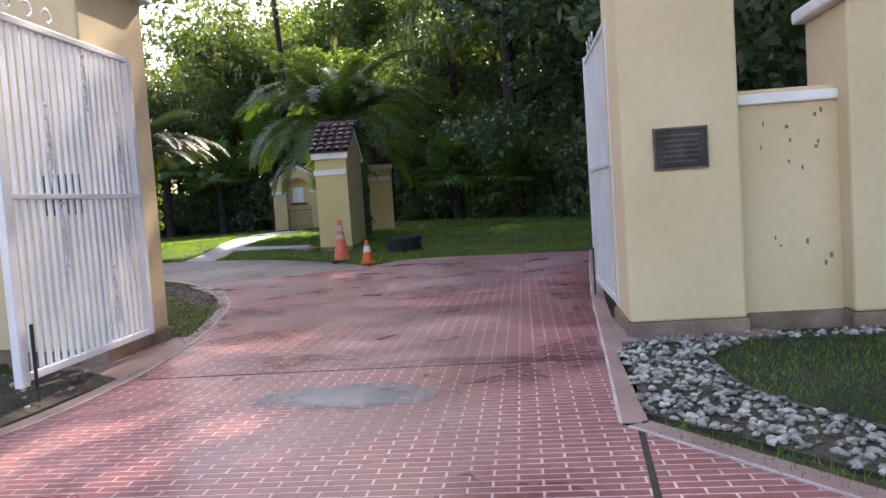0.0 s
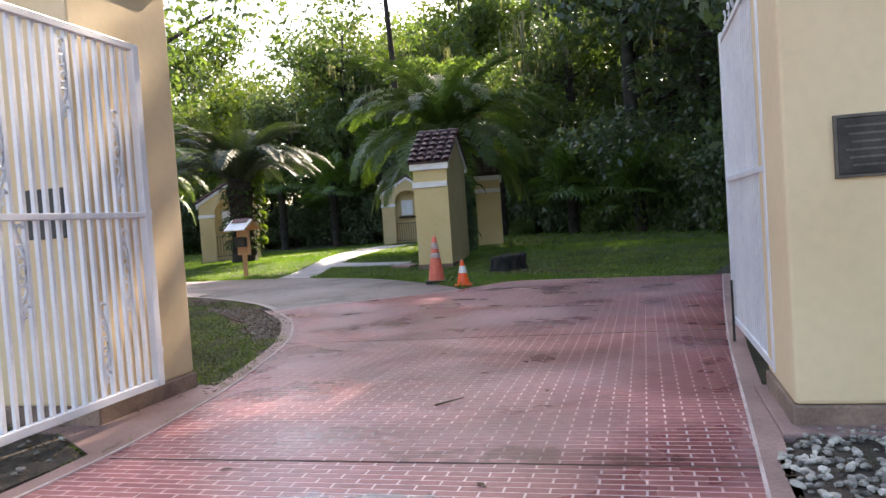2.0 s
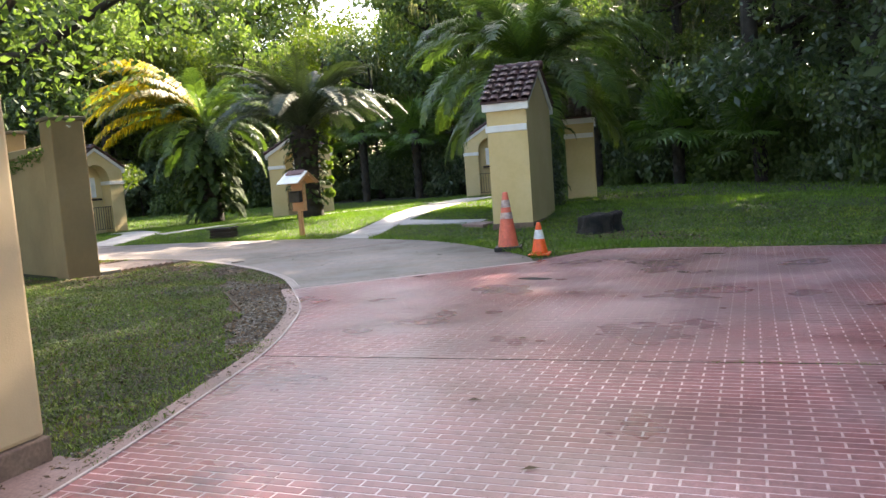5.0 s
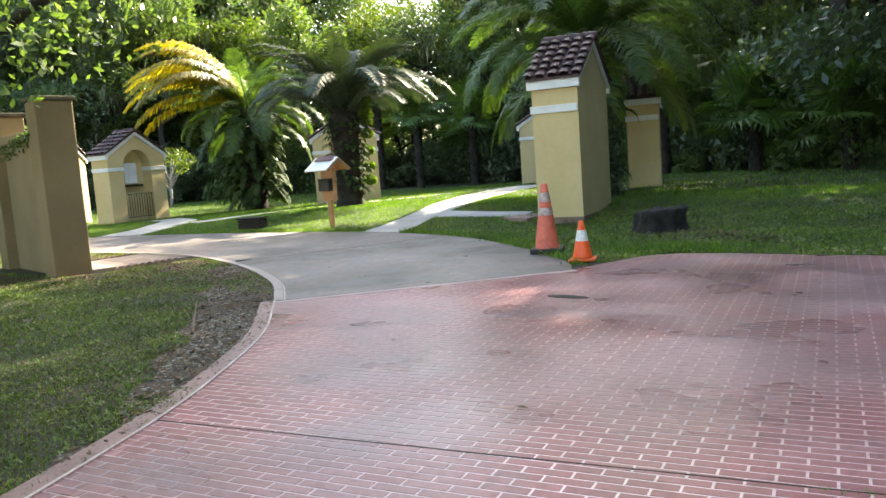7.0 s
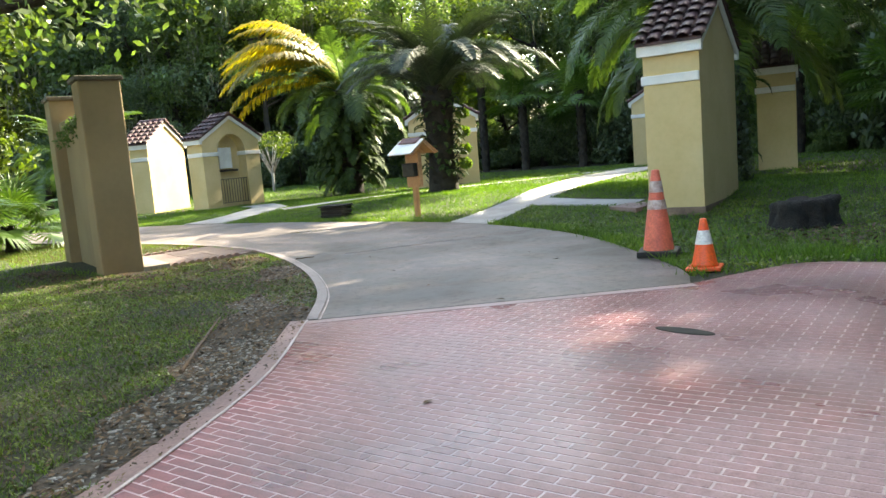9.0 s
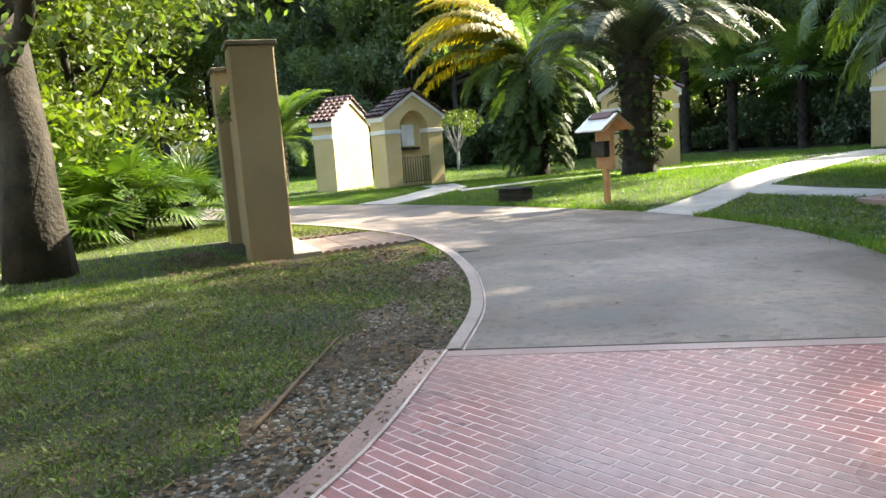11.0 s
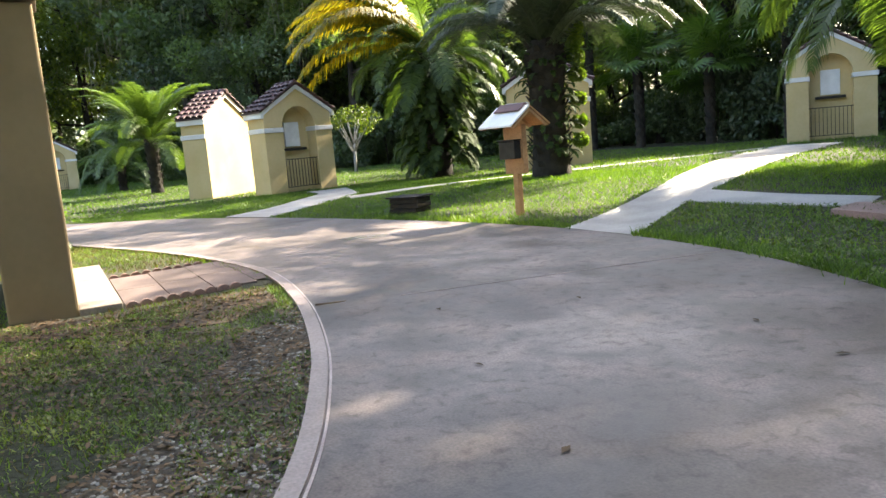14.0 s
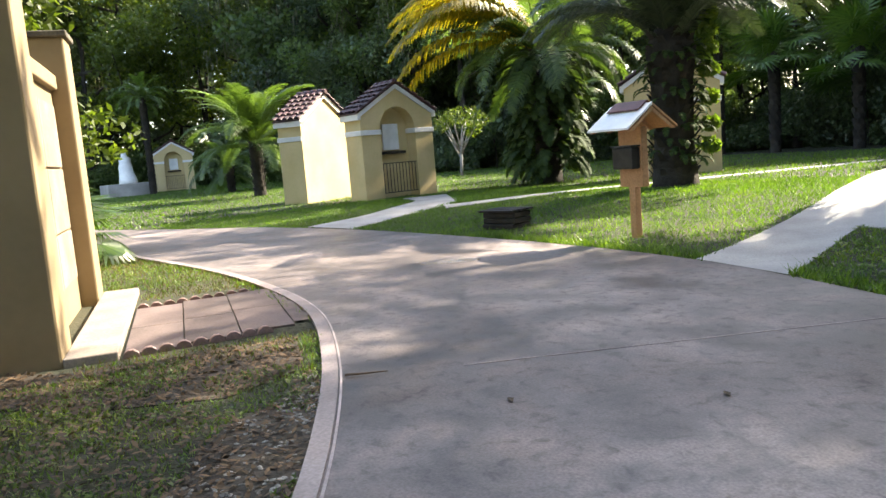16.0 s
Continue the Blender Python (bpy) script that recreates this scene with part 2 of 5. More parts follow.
M_PALM_G = leaf_mat("grey_palm_frond", (0.024, 0.042, 0.025), (0.050, 0.074, 0.044), 0.14, 0.6)
M_PALM_Y = leaf_mat("yellow_frond", (0.15, 0.155, 0.018), (0.40, 0.29, 0.024), 0.45, 0.4)
M_FAN = leaf_mat("fan_palm_leaf", (0.045, 0.095, 0.018), (0.085, 0.150, 0.030), 0.30, 0.35)
M_MOSSY = simple("mossy_cap", (0.07, 0.06, 0.045), (0.17, 0.145, 0.105), 5.0, 50, 0.9)
M_MOSS = leaf_mat("hanging_moss", (0.11, 0.115, 0.095), (0.20, 0.205, 0.17), 0.45, 0.9)
M_GRASS = leaf_mat("grass_blade", (0.040, 0.098, 0.012), (0.165, 0.275, 0.045), 0.38, 0.5, 1.0)
M_GRASS_DRY = leaf_mat("dry_grass_blade", (0.08, 0.07, 0.025), (0.15, 0.125, 0.05), 0.3, 0.7, 1.0)
M_MOWN = leaf_mat("mown_grass", (0.055, 0.120, 0.014), (0.155, 0.275, 0.042), 0.42, 0.5, 0.8)
M_WEED = leaf_mat("lawn_weed_leaf", (0.046, 0.088, 0.012), (0.180, 0.245, 0.044), 0.28, 0.5, 1.0)
# Vine leaves coloured brighter, for sun that the palm's crown keeps off.
M_VINE_SUNLIT = leaf_mat("sunlit_tone_vine_leaf", (0.10, 0.17, 0.028), (0.19, 0.27, 0.050), 0.5)
M_BLOCK = simple("tan_stone_block", (0.19, 0.15, 0.108), (0.29, 0.235, 0.17), 3.0, 40, 0.8)
M_FERN = leaf_mat("trunk_fern", (0.024, 0.050, 0.012), (0.062, 0.105, 0.024), 0.3, 0.75)
M_STONE = simple("river_stone", (0.085, 0.078, 0.066), (0.37, 0.345, 0.30), 9.0, 60, 0.85, rand=0.6, bstr=0.5)
M_LITTER = leaf_mat("fallen_leaf", (0.022, 0.015, 0.010), (0.190, 0.120, 0.070), 0.1, 0.8)

# ---------------------------------------------------------------- mesh helpers
def mesh_of(bm, name, material):
    me = bpy.data.meshes.new(name)
    bm.to_mesh(me)
    bm.free()
    for m in material if isinstance(material, (list, tuple)) else [material]:
        me.materials.append(m)
    return me


def part(name, bm, material, parent=None, label="", m=None):
    """Links a bmesh, or a ready mesh, as one mesh object, under a thing or a part."""
    me = bm if isinstance(bm, bpy.types.Mesh) else mesh_of(bm, name, material)
    ob = new(name, me)
    if parent is not None:
        ob.parent = parent
    if m is not None:
        ob.matrix_basis = m
    if label:
        ob["label"] = label
    return ob


def thing(name, m, label, category, group="", kind=""):
    e = new(name)
    e.empty_display_size = 0.2
    e.matrix_basis = m
    return tagged(e, label, category, group, kind)


def raw(verts, faces, name, material, mids=None):
    me = bpy.data.meshes.new(name)
    me.from_pydata([tuple(v) for v in verts], [], faces)
    for m in material if isinstance(material, (list, tuple)) else [material]:
        me.materials.append(m)
    if mids is not None:
        me.polygons.foreach_set("material_index", mids)
    me.update()
    return me


def box(bm, x0, x1, y0, y1, z0, z1, bev=0.0):
    r = bmesh.ops.create_cube(bm, size=1.0)
    vs = r["verts"]
    for v in vs:
        v.co = Vector(((x0 + x1) / 2 + v.co.x * (x1 - x0), (y0 + y1) / 2 + v.co.y * (y1 - y0), (z0 + z1) / 2 + v.co.z * (z1 - z0)))
    if bev:
        es = list({e for v in vs for e in v.link_edges})
        bmesh.ops.bevel(bm, geom=es, offset=bev, segments=2, affect="EDGES", profile=0.5)
    return bm


def boxm(x0, x1, y0, y1, z0, z1, bev=0.0):
    return box(bmesh.new(), x0, x1, y0, y1, z0, z1, bev)


def prism(bm, pts, y0, y1):
    """A flat outline in x and z, drawn out along y."""
    a = [bm.verts.new((x, y0, z)) for x, z in pts]
    b = [bm.verts.new((x, y1, z)) for x, z in pts]
    bm.faces.new(a)
    bm.faces.new(b[::-1])
    k = len(pts)
    for i in range(k):
        bm.faces.new((a[(i + 1) % k], a[i], b[i], b[(i + 1) % k]))
    bmesh.ops.recalc_face_normals(bm, faces=bm.faces)
    return bm


def slab(bm, pts, z0, z1):
    a = [bm.verts.new((x, y, z1)) for x, y in pts]
    b = [bm.verts.new((x, y, z0)) for x, y in pts]
    bm.faces.new(a)
    bm.faces.new(b[::-1])
    k = len(pts)
    for i in range(k):
        bm.faces.new((a[(i + 1) % k], a[i], b[i], b[(i + 1) % k]))
    bmesh.ops.recalc_face_normals(bm, faces=bm.faces)
    return bm


def lathe(bm, prof, seg=20, cap=True):
    rings = []
    for r, z in prof:
        rings.append([bm.verts.new((r * math.cos(2 * math.pi * i / seg), r * math.sin(2 * math.pi * i / seg), z)) for i in range(seg)])
    for a, b in zip(rings, rings[1:]):
        for i in range(seg):
            bm.faces.new((a[i], a[(i + 1) % seg], b[(i + 1) % seg], b[i])).smooth = True
    if cap:
        bm.faces.new(rings[-1])
        bm.faces.new(rings[0][::-1])
    return bm


def tube(bm, pts, radii, seg=8):
    """A tapered limb along points."""
    rings = []
    for i, p in enumerate(pts):
        p = Vector(p)
        d = Vector(pts[min(i + 1, len(pts) - 1)]) - Vector(pts[max(i - 1, 0)])
        q = d.to_track_quat("Z", "Y")
        r = radii[i]
        rings.append([bm.verts.new(p + q @ Vector((r * math.cos(2 * math.pi * k / seg), r * math.sin(2 * math.pi * k / seg), 0))) for k in range(seg)])
    for a, b in zip(rings, rings[1:]):
        for k in range(seg):
            bm.faces.new((a[k], a[(k + 1) % seg], b[(k + 1) % seg], b[k])).smooth = True
    bm.faces.new(rings[-1])
    bm.faces.new(rings[0][::-1])
    return bm


def catmull(pts, step=0.2):
    """A smooth line through plan points, at even steps."""
    out = []
    P = [Vector(p) for p in pts]
    P = [P[0] * 2 - P[1]] + P + [P[-1] * 2 - P[-2]]
    for i in range(1, len(P) - 2):
        a, b, c, d = P[i - 1:i + 3]
        k = max(1, int((c - b).length / step))
        for j in range(k):
            t = j / k
            out.append(0.5 * ((2 * b) + (c - a) * t + (2 * a - 5 * b + 4 * c - d) * t * t + (3 * b - a - 3 * c + d) * t ** 3))
    out.append(P[-2])
    return out


def inside(p, poly):
    x, y = p[0], p[1]
    c = False
    j = len(poly) - 1
    for i in range(len(poly)):
        xi, yi = poly[i][0], poly[i][1]
        xj, yj = poly[j][0], poly[j][1]
        if (yi > y) != (yj > y) and x < (xj - xi) * (y - yi) / (yj - yi) + xi:
            c = not c
        j = i
    return c


def inside_many(X, Y, poly):
    """The same for arrays of plan points."""
    c = np.zeros(len(X), dtype=bool)
    P = np.array([(p[0], p[1]) for p in poly])
    Q = np.roll(P, 1, axis=0)
    for (xi, yi), (xj, yj) in zip(P, Q):
        if yi == yj:
            continue
        c ^= ((yi > Y) != (yj > Y)) & (X < (xj - xi) * (Y - yi) / (yj - yi) + xi)
    return c


def ribbon(line, off0, off1, z0, z1, name, material, parent=None, kind="structure"):
    """A band that follows a plan line, between two offsets to its left, with a top and two sides."""
    vs, fs = [], []
    k = len(line)
    for i, p in enumerate(line):
        d = (line[min(i + 1, k - 1)] - line[max(i - 1, 0)]).normalized()
        nrm = Vector((-d.y, d.x))
        a, b = p + nrm * off0, p + nrm * off1
        vs += [(a.x, a.y, z0), (a.x, a.y, z1), (b.x, b.y, z1), (b.x, b.y, z0)]
    for i in range(k - 1):
        q = 4 * i
        for e in range(3):
            fs.append((q + e, q + 4 + e, q + 5 + e, q + 1 + e))
    me = raw(vs, fs, name, material)
    bm = bmesh.new()
    bm.from_mesh(me)
    bmesh.ops.recalc_face_normals(bm, faces=bm.faces)
    bm.to_mesh(me)
    bm.free()
    return part(name, me, material, parent)


def smooth01(a, b, x):
    t = max(0.0, min(1.0, (x - a) / (b - a)))
    return t * t * (3 - 2 * t)


def lawn_z(x, y):
    """The lawn's height: level with the drive, a little higher towards the woods."""
    return -0.012 + 0.24 * smooth01(20.5, 25.0, y) * smooth01(-27.0, -15.0, x) + 0.02 * smooth01(20.3, 22.0, y)

# ---------------------------------------------------------------- plan of the paving
RIGHT = [(0.24, 6.45), (0.20, 6.75), (-0.10, 8.81), (-0.34, 10.4), (-0.56, 11.94), (-0.93, 14.9), (-1.33, 18.25)]
LEFT = [(-3.30, 5.4), (-3.32, 6.3), (-3.38, 6.9), (-3.55, 7.7), (-3.78, 8.4), (-4.12, 9.3), (-4.62, 10.35), (-5.13, 11.32), (-5.68, 12.13), (-6.40, 13.02), (-7.53, 14.04)]
FAR = [(-1.33, 18.25), (-3.2, 18.12), (-4.3, 18.12), (-5.05, 17.92), (-5.32, 17.3), (-5.5, 16.6)]
INNER = [(-7.53, 14.04), (-8.35, 14.70), (-9.2, 15.22), (-10.2, 15.72), (-11.6, 16.26), (-13.2, 16.67), (-14.8, 16.73), (-16.7, 16.55), (-19.0, 16.08), (-21.8, 15.45), (-26.0, 13.6), (-32.0, 10.2), (-40.0, 5.0)]
OUTER = [(-5.5, 16.6), (-5.87, 17.15), (-6.83, 17.98), (-8.17, 18.98), (-9.6, 19.74), (-11.3, 20.22), (-12.6, 20.42), (-14.1, 20.43), (-16.3, 20.22), (-19.6, 19.62), (-22.6, 18.62), (-25.0, 17.15), (-28.0, 15.55), (-33.0, 12.6), (-41.0, 7.4)]
right_line = catmull(RIGHT[1:])
left_line = catmull(LEFT)
inner_line = catmull(INNER)
outer_line = catmull(OUTER)
far_line = catmull(FAR)
FLARE_R = [(0.24, 6.72), (0.91, 6.11), (1.3, 5.75), (3.0, 4.2), (7.0, 1.5), (7.0, -9.0)]
FLARE_L = [(-3.9, 4.3), (-5.2, 3.0), (-9.0, 1.2), (-9.0, -9.0)]
brick_poly = [tuple(p) for p in right_line] + [tuple(p) for p in far_line[1:]] + [tuple(p) for p in left_line[::-1]] + FLARE_L + FLARE_R[::-1]
conc_poly = [tuple(p) for p in outer_line] + [tuple(p) for p in inner_line[::-1]]

# ---------------------------------------------------------------- ground
def axis(lo, hi, step, far):
    a = np.arange(lo, hi + 1e-6, step)
    out = [far * (k / 8) ** 2 for k in range(1, 9)]
    return np.concatenate([[lo - o for o in out[::-1]], a, [hi + o for o in out]])


gx, gy = axis(-62.0, 12.0, 0.6, 420.0), axis(-4.0, 48.0, 0.6, 420.0)
gv, gf = [], []
for y in gy:
    for x in gx:
        gv.append((x, y, lawn_z(x, y) + 0.008 * noise.noise((x * 0.6, y * 0.6, 3.0))))
nx = len(gx)
for j in range(len(gy) - 1):
    for i in range(nx - 1):
        gf.append((j * nx + i, j * nx + i + 1, (j + 1) * nx + i + 1, (j + 1) * nx + i))
# the paving is let into the soil: the sheet dips under it
ga = np.array(gv)
under = np.ones(len(ga), dtype=bool)
for dx, dy in ((0.62, 0.62), (-0.62, 0.62), (0.62, -0.62), (-0.62, -0.62)):
    under &= inside_many(ga[:, 0] + dx, ga[:, 1] + dy, brick_poly) | inside_many(ga[:, 0] + dx, ga[:, 1] + dy, conc_poly)
ga[under, 2] = -0.10
near_pave = inside_many(ga[:, 0], ga[:, 1], brick_poly) | inside_many(ga[:, 0], ga[:, 1], conc_poly)
ga[near_pave & ~under, 2] = -0.03
gv = ga
ground = part("ground", raw(gv, gf, "ground", M_GROUND), None)
for p in ground.data.polygons:
    p.use_smooth = True
tagged(ground, "grassy ground with bare soil under the trees", "ground", kind="structure")

brick_drive = part("brick_drive", slab(bmesh.new(), brick_poly, -0.12, -0.0015), M_JOINT)
tagged(brick_drive, "worn red stamped brick driveway with pale joints", "driveway", kind="structure")
conc_drive = part("concrete_drive", slab(bmesh.new(), conc_poly, -0.12, -0.002), M_CONC)
tagged(conc_drive, "stained grey concrete driveway curving through the lawn", "driveway", kind="structure")


def band(name, line, off0, off1, z1, material, label):
    return tagged(ribbon(line, off0, off1, -0.12, z1, name, material), label, "kerb", kind="structure")


band("kerb_east", right_line, 0.0, -0.13, 0.006, M_KERB, "brown concrete edging strip along the brick drive")
band("kerb_east_line", right_line, 0.017, -0.001, 0.008, M_LINE, "thin white line along the drive's edging")
flare_line = catmull([Vector(p) for p in FLARE_R[:5]])
band("kerb_flare", flare_line, 0.0, 0.13, 0.006, M_KERB, "brown concrete edging strip along the flared brick apron")
band("kerb_flare_line", flare_line, -0.017, 0.001, 0.008, M_LINE, "thin white line along the apron's edging")
band("kerb_west", left_line, 0.0, 0.13, 0.006, M_KERB, "brown concrete edging strip along the brick drive")
band("kerb_west_line", left_line, -0.017, 0.001, 0.008, M_LINE, "thin white line along the drive's edging")
band("kerb_inner", inner_line, 0.0, -0.095, 0.012, M_KERBC, "pale pinkish concrete edging along the curved drive")
band("kerb_inner_line", inner_line, -0.118, -0.105, 0.003, M_LINE, "thin pale line beside the curved drive's edging")


def walkway(name, left, right, label, z=0.012):
    a, b = catmull(left, 0.4), catmull(right, 0.4)
    k = 24
    vs, fs = [], []
    for i in range(k + 1):
        for ln in (a, b):
            p = ln[round(i / k * (len(ln) - 1))]
            zz = max(lawn_z(p.x, p.y), -0.008) + z
            vs += [(p.x, p.y, zz), (p.x, p.y, zz - 0.12)]
    for i in range(k):
        q = 4 * i
        fs += [(q, q + 2, q + 6, q + 4), (q, q + 4, q + 5, q + 1), (q + 2, q + 3, q + 7, q + 6)]
    return tagged(part(name, raw(vs, fs, name, M_WALK), None), label, "path", kind="structure")


walkway("walk_north", [(-12.55, 20.42), (-13.55, 23.5), (-15.6, 27.8), (-17.7, 33.0), (-17.9, 34.6)], [(-11.35, 20.24), (-12.2, 22.4), (-12.75, 24.4), (-14.4, 28.6), (-16.0, 34.2)], "pale concrete path across the lawn")
walkway("walk_branch", [(-12.6, 23.3), (-11.2, 23.0), (-9.9, 22.9)], [(-12.2, 22.4), (-11.0, 22.3), (-9.8, 22.3)], "narrow pale concrete path to a shrine", 0.014)
walkway("walk_west", [(-21.3, 19.25), (-22.5, 21.0), (-24.6, 23.1), (-26.4, 23.6)], [(-19.85, 19.6), (-20.9, 20.95), (-22.6, 23.2), (-26.3, 24.9)], "pale concrete path to a shrine")
walkway("walk_thin", [(-22.0, 22.6), (-21.0, 25.2), (-20.2, 27.4), (-18.9, 31.2), (-18.0, 33.6)], [(-21.2, 22.2), (-20.2, 25.0), (-19.4, 27.1), (-18.1, 30.9), (-17.4, 33.3)], "thin pale concrete path across the lawn", 0.013)
# ---------------------------------------------------------------- gate walls
GATE_ROT = 11.8

def gate_pillar(name, m, label, back=0.0, left=False):
    t = thing(name, m, label, "pillar", "gate pillars")
    part("shaft", boxm(-0.45, 0.45, 0.0, 0.9 + back, 0.13, 3.3, 0.025), M_STUCCO, t)
    part("plinth", boxm(-0.465, 0.465, -0.015, 0.915 + back, -0.1, 0.13, 0.012), M_PLINTH, t, "brown painted base with flaking edge")
    part("cap", boxm(-0.53, 0.53, -0.08, 0.98 + back, 3.3, 3.45, 0.02), M_TRIM, t, "white moulded cap")
    if left:
        part("call_box", boxm(0.04, 0.35, -0.045, -0.002, 1.29, 1.63, 0.008), M_BLACK, t, "black entry call box")
        return t
    pl = part("plaque", boxm(-0.19, 0.19, -0.022, -0.002, 1.33, 1.62, 0.004), M_BRONZE, t, "dark bronze memorial plaque")
    fr = bmesh.new()
    box(fr, -0.205, 0.205, -0.028, -0.003, 1.62, 1.636)
    box(fr, -0.205, 0.205, -0.028, -0.003, 1.314, 1.33)
    box(fr, -0.205, -0.19, -0.028, -0.003, 1.33, 1.62)
    box(fr, 0.19, 0.205, -0.028, -0.003, 1.33, 1.62)
    part("frame", fr, M_BRONZE_RIM, pl, "thin bronze rim")
    for i in range(6):
        z = 1.57 - i * 0.04
        w = 0.15 - 0.03 * ((i * 7) % 3) / 2
        part("line_of_writing", boxm(-w, w, -0.024, -0.0225, z, z + 0.011), M_BRONZE_RIM, pl)
    return t


RP = pose(0.53, 9.08, 0, 0, 0, GATE_ROT)
LP = pose(-4.63, 8.02, 0, 0, 0, GATE_ROT)
gate_pillar("gate_pillar", RP, "tall cream stucco gate pillar with a bronze plaque")
gate_pillar("gate_pillar", LP, "tall cream stucco gate pillar behind the open gate leaf", 0.25, True)


apron_poly = [(-4.75, 7.82), (-4.3, 7.88), (-3.62, 7.58), (-3.80, 8.35), (-3.99, 8.85), (-4.22, 9.32), (-4.44, 9.3)]
apron = part("pillar_apron", slab(bmesh.new(), apron_poly, -0.1, 0.0042), M_KERB)
tagged(apron, "brown concrete apron between a gate pillar and the drive", "apron", kind="structure")


tagged(part("pillar_apron", boxm(-0.54, 0.62, -0.17, 0.95, -0.1, 0.026, 0.008), M_KERB, None, m=RP), "brown concrete apron under a gate pillar", "apron", kind="structure")


def garden_wall(m, s, label):
    """A low wall that runs off from a gate pillar, and the second pillar that ends it."""
    t = thing("garden_wall", m, label, "wall")
    a, b = (0.45, 1.25) if s > 0 else (-1.25, -0.45)
    part("panel", boxm(a, b, 0.22, 0.62, 0.13, 1.78), M_STUCCO, t)
    part("plinth", boxm(a, b, 0.19, 0.65, -0.1, 0.13), M_PLINTH, t)
    part("coping", boxm(a, b, 0.17, 0.67, 1.78, 1.86, 0.012), M_TRIM, t, "white painted coping")
    part("coping_back", boxm(a, b, 0.24, 0.60, 1.86, 1.90, 0.008), M_STUCCO, t)
    for k in range(15):
        x, z = random.uniform(a + 0.08, b - 0.08), random.choice((random.uniform(0.45, 0.8), random.uniform(1.2, 1.7)))
        part("flaked_spot", boxm(x, x + random.uniform(0.008, 0.026), 0.216, 0.219, z, z + random.uniform(0.01, 0.045)), M_PLINTH, t)
    c, d = (1.25, 2.2) if s > 0 else (-2.2, -1.25)
    p = thing("wall_pillar", m, "cream stucco wall pillar with a white cap", "pillar")
    part("shaft", boxm(c, d, 0.0, 0.85, 0.13, 2.50, 0.03), M_STUCCO, p)
    part("plinth", boxm(c - 0.02, d + 0.02, -0.02, 0.87, -0.1, 0.13, 0.02), M_PLINTH, p)
    part("cap", boxm(c - 0.08, d + 0.08, -0.08, 0.93, 2.50, 2.61, 0.02), M_TRIM, p, "white moulded cap")
    e, f = (2.2, 16.0) if s > 0 else (-9.0, -2.2)
    w = thing("boundary_wall", m, "long cream stucco boundary wall", "wall")
    part("panel", boxm(e, f, 0.22, 0.62, -0.1, 1.78), M_STUCCO, w)
    part("coping", boxm(e, f, 0.17, 0.67, 1.78, 1.88, 0.012), M_TRIM, w)


garden_wall(RP, 1, "low cream stucco wall with flaked paint")
garden_wall(LP, -1, "low cream stucco wall beside the gate")

# ---------------------------------------------------------------- gate leaves
def scroll(bm, x, z0, z1, s=1):
    """A slim cast panel of scrolls between two bars."""
    k = 5
    h = (z1 - z0) / k
    for i in range(k):
        zc = z0 + h * (i + 0.5)
        sg = 1 if i % 2 else -1
        pts = []
        for j in range(15):
            a = sg * (j / 14 * 4.6) + (0.6 if sg > 0 else 2.5)
            r = 0.040 * (1 - 0.055 * j)
            pts.append((x + r * math.cos(a), 0.0, zc + r * math.sin(a) * h / 0.075))
        tube(bm, pts, [0.0095] * 15, 5)
        pts = [(x + 0.028 * math.cos(q * 2.2 + i), 0.0, zc - h / 2 + h * q) for q in (0, 0.33, 0.66, 1)]
        tube(bm, pts, [0.009] * 4, 5)
    return bm


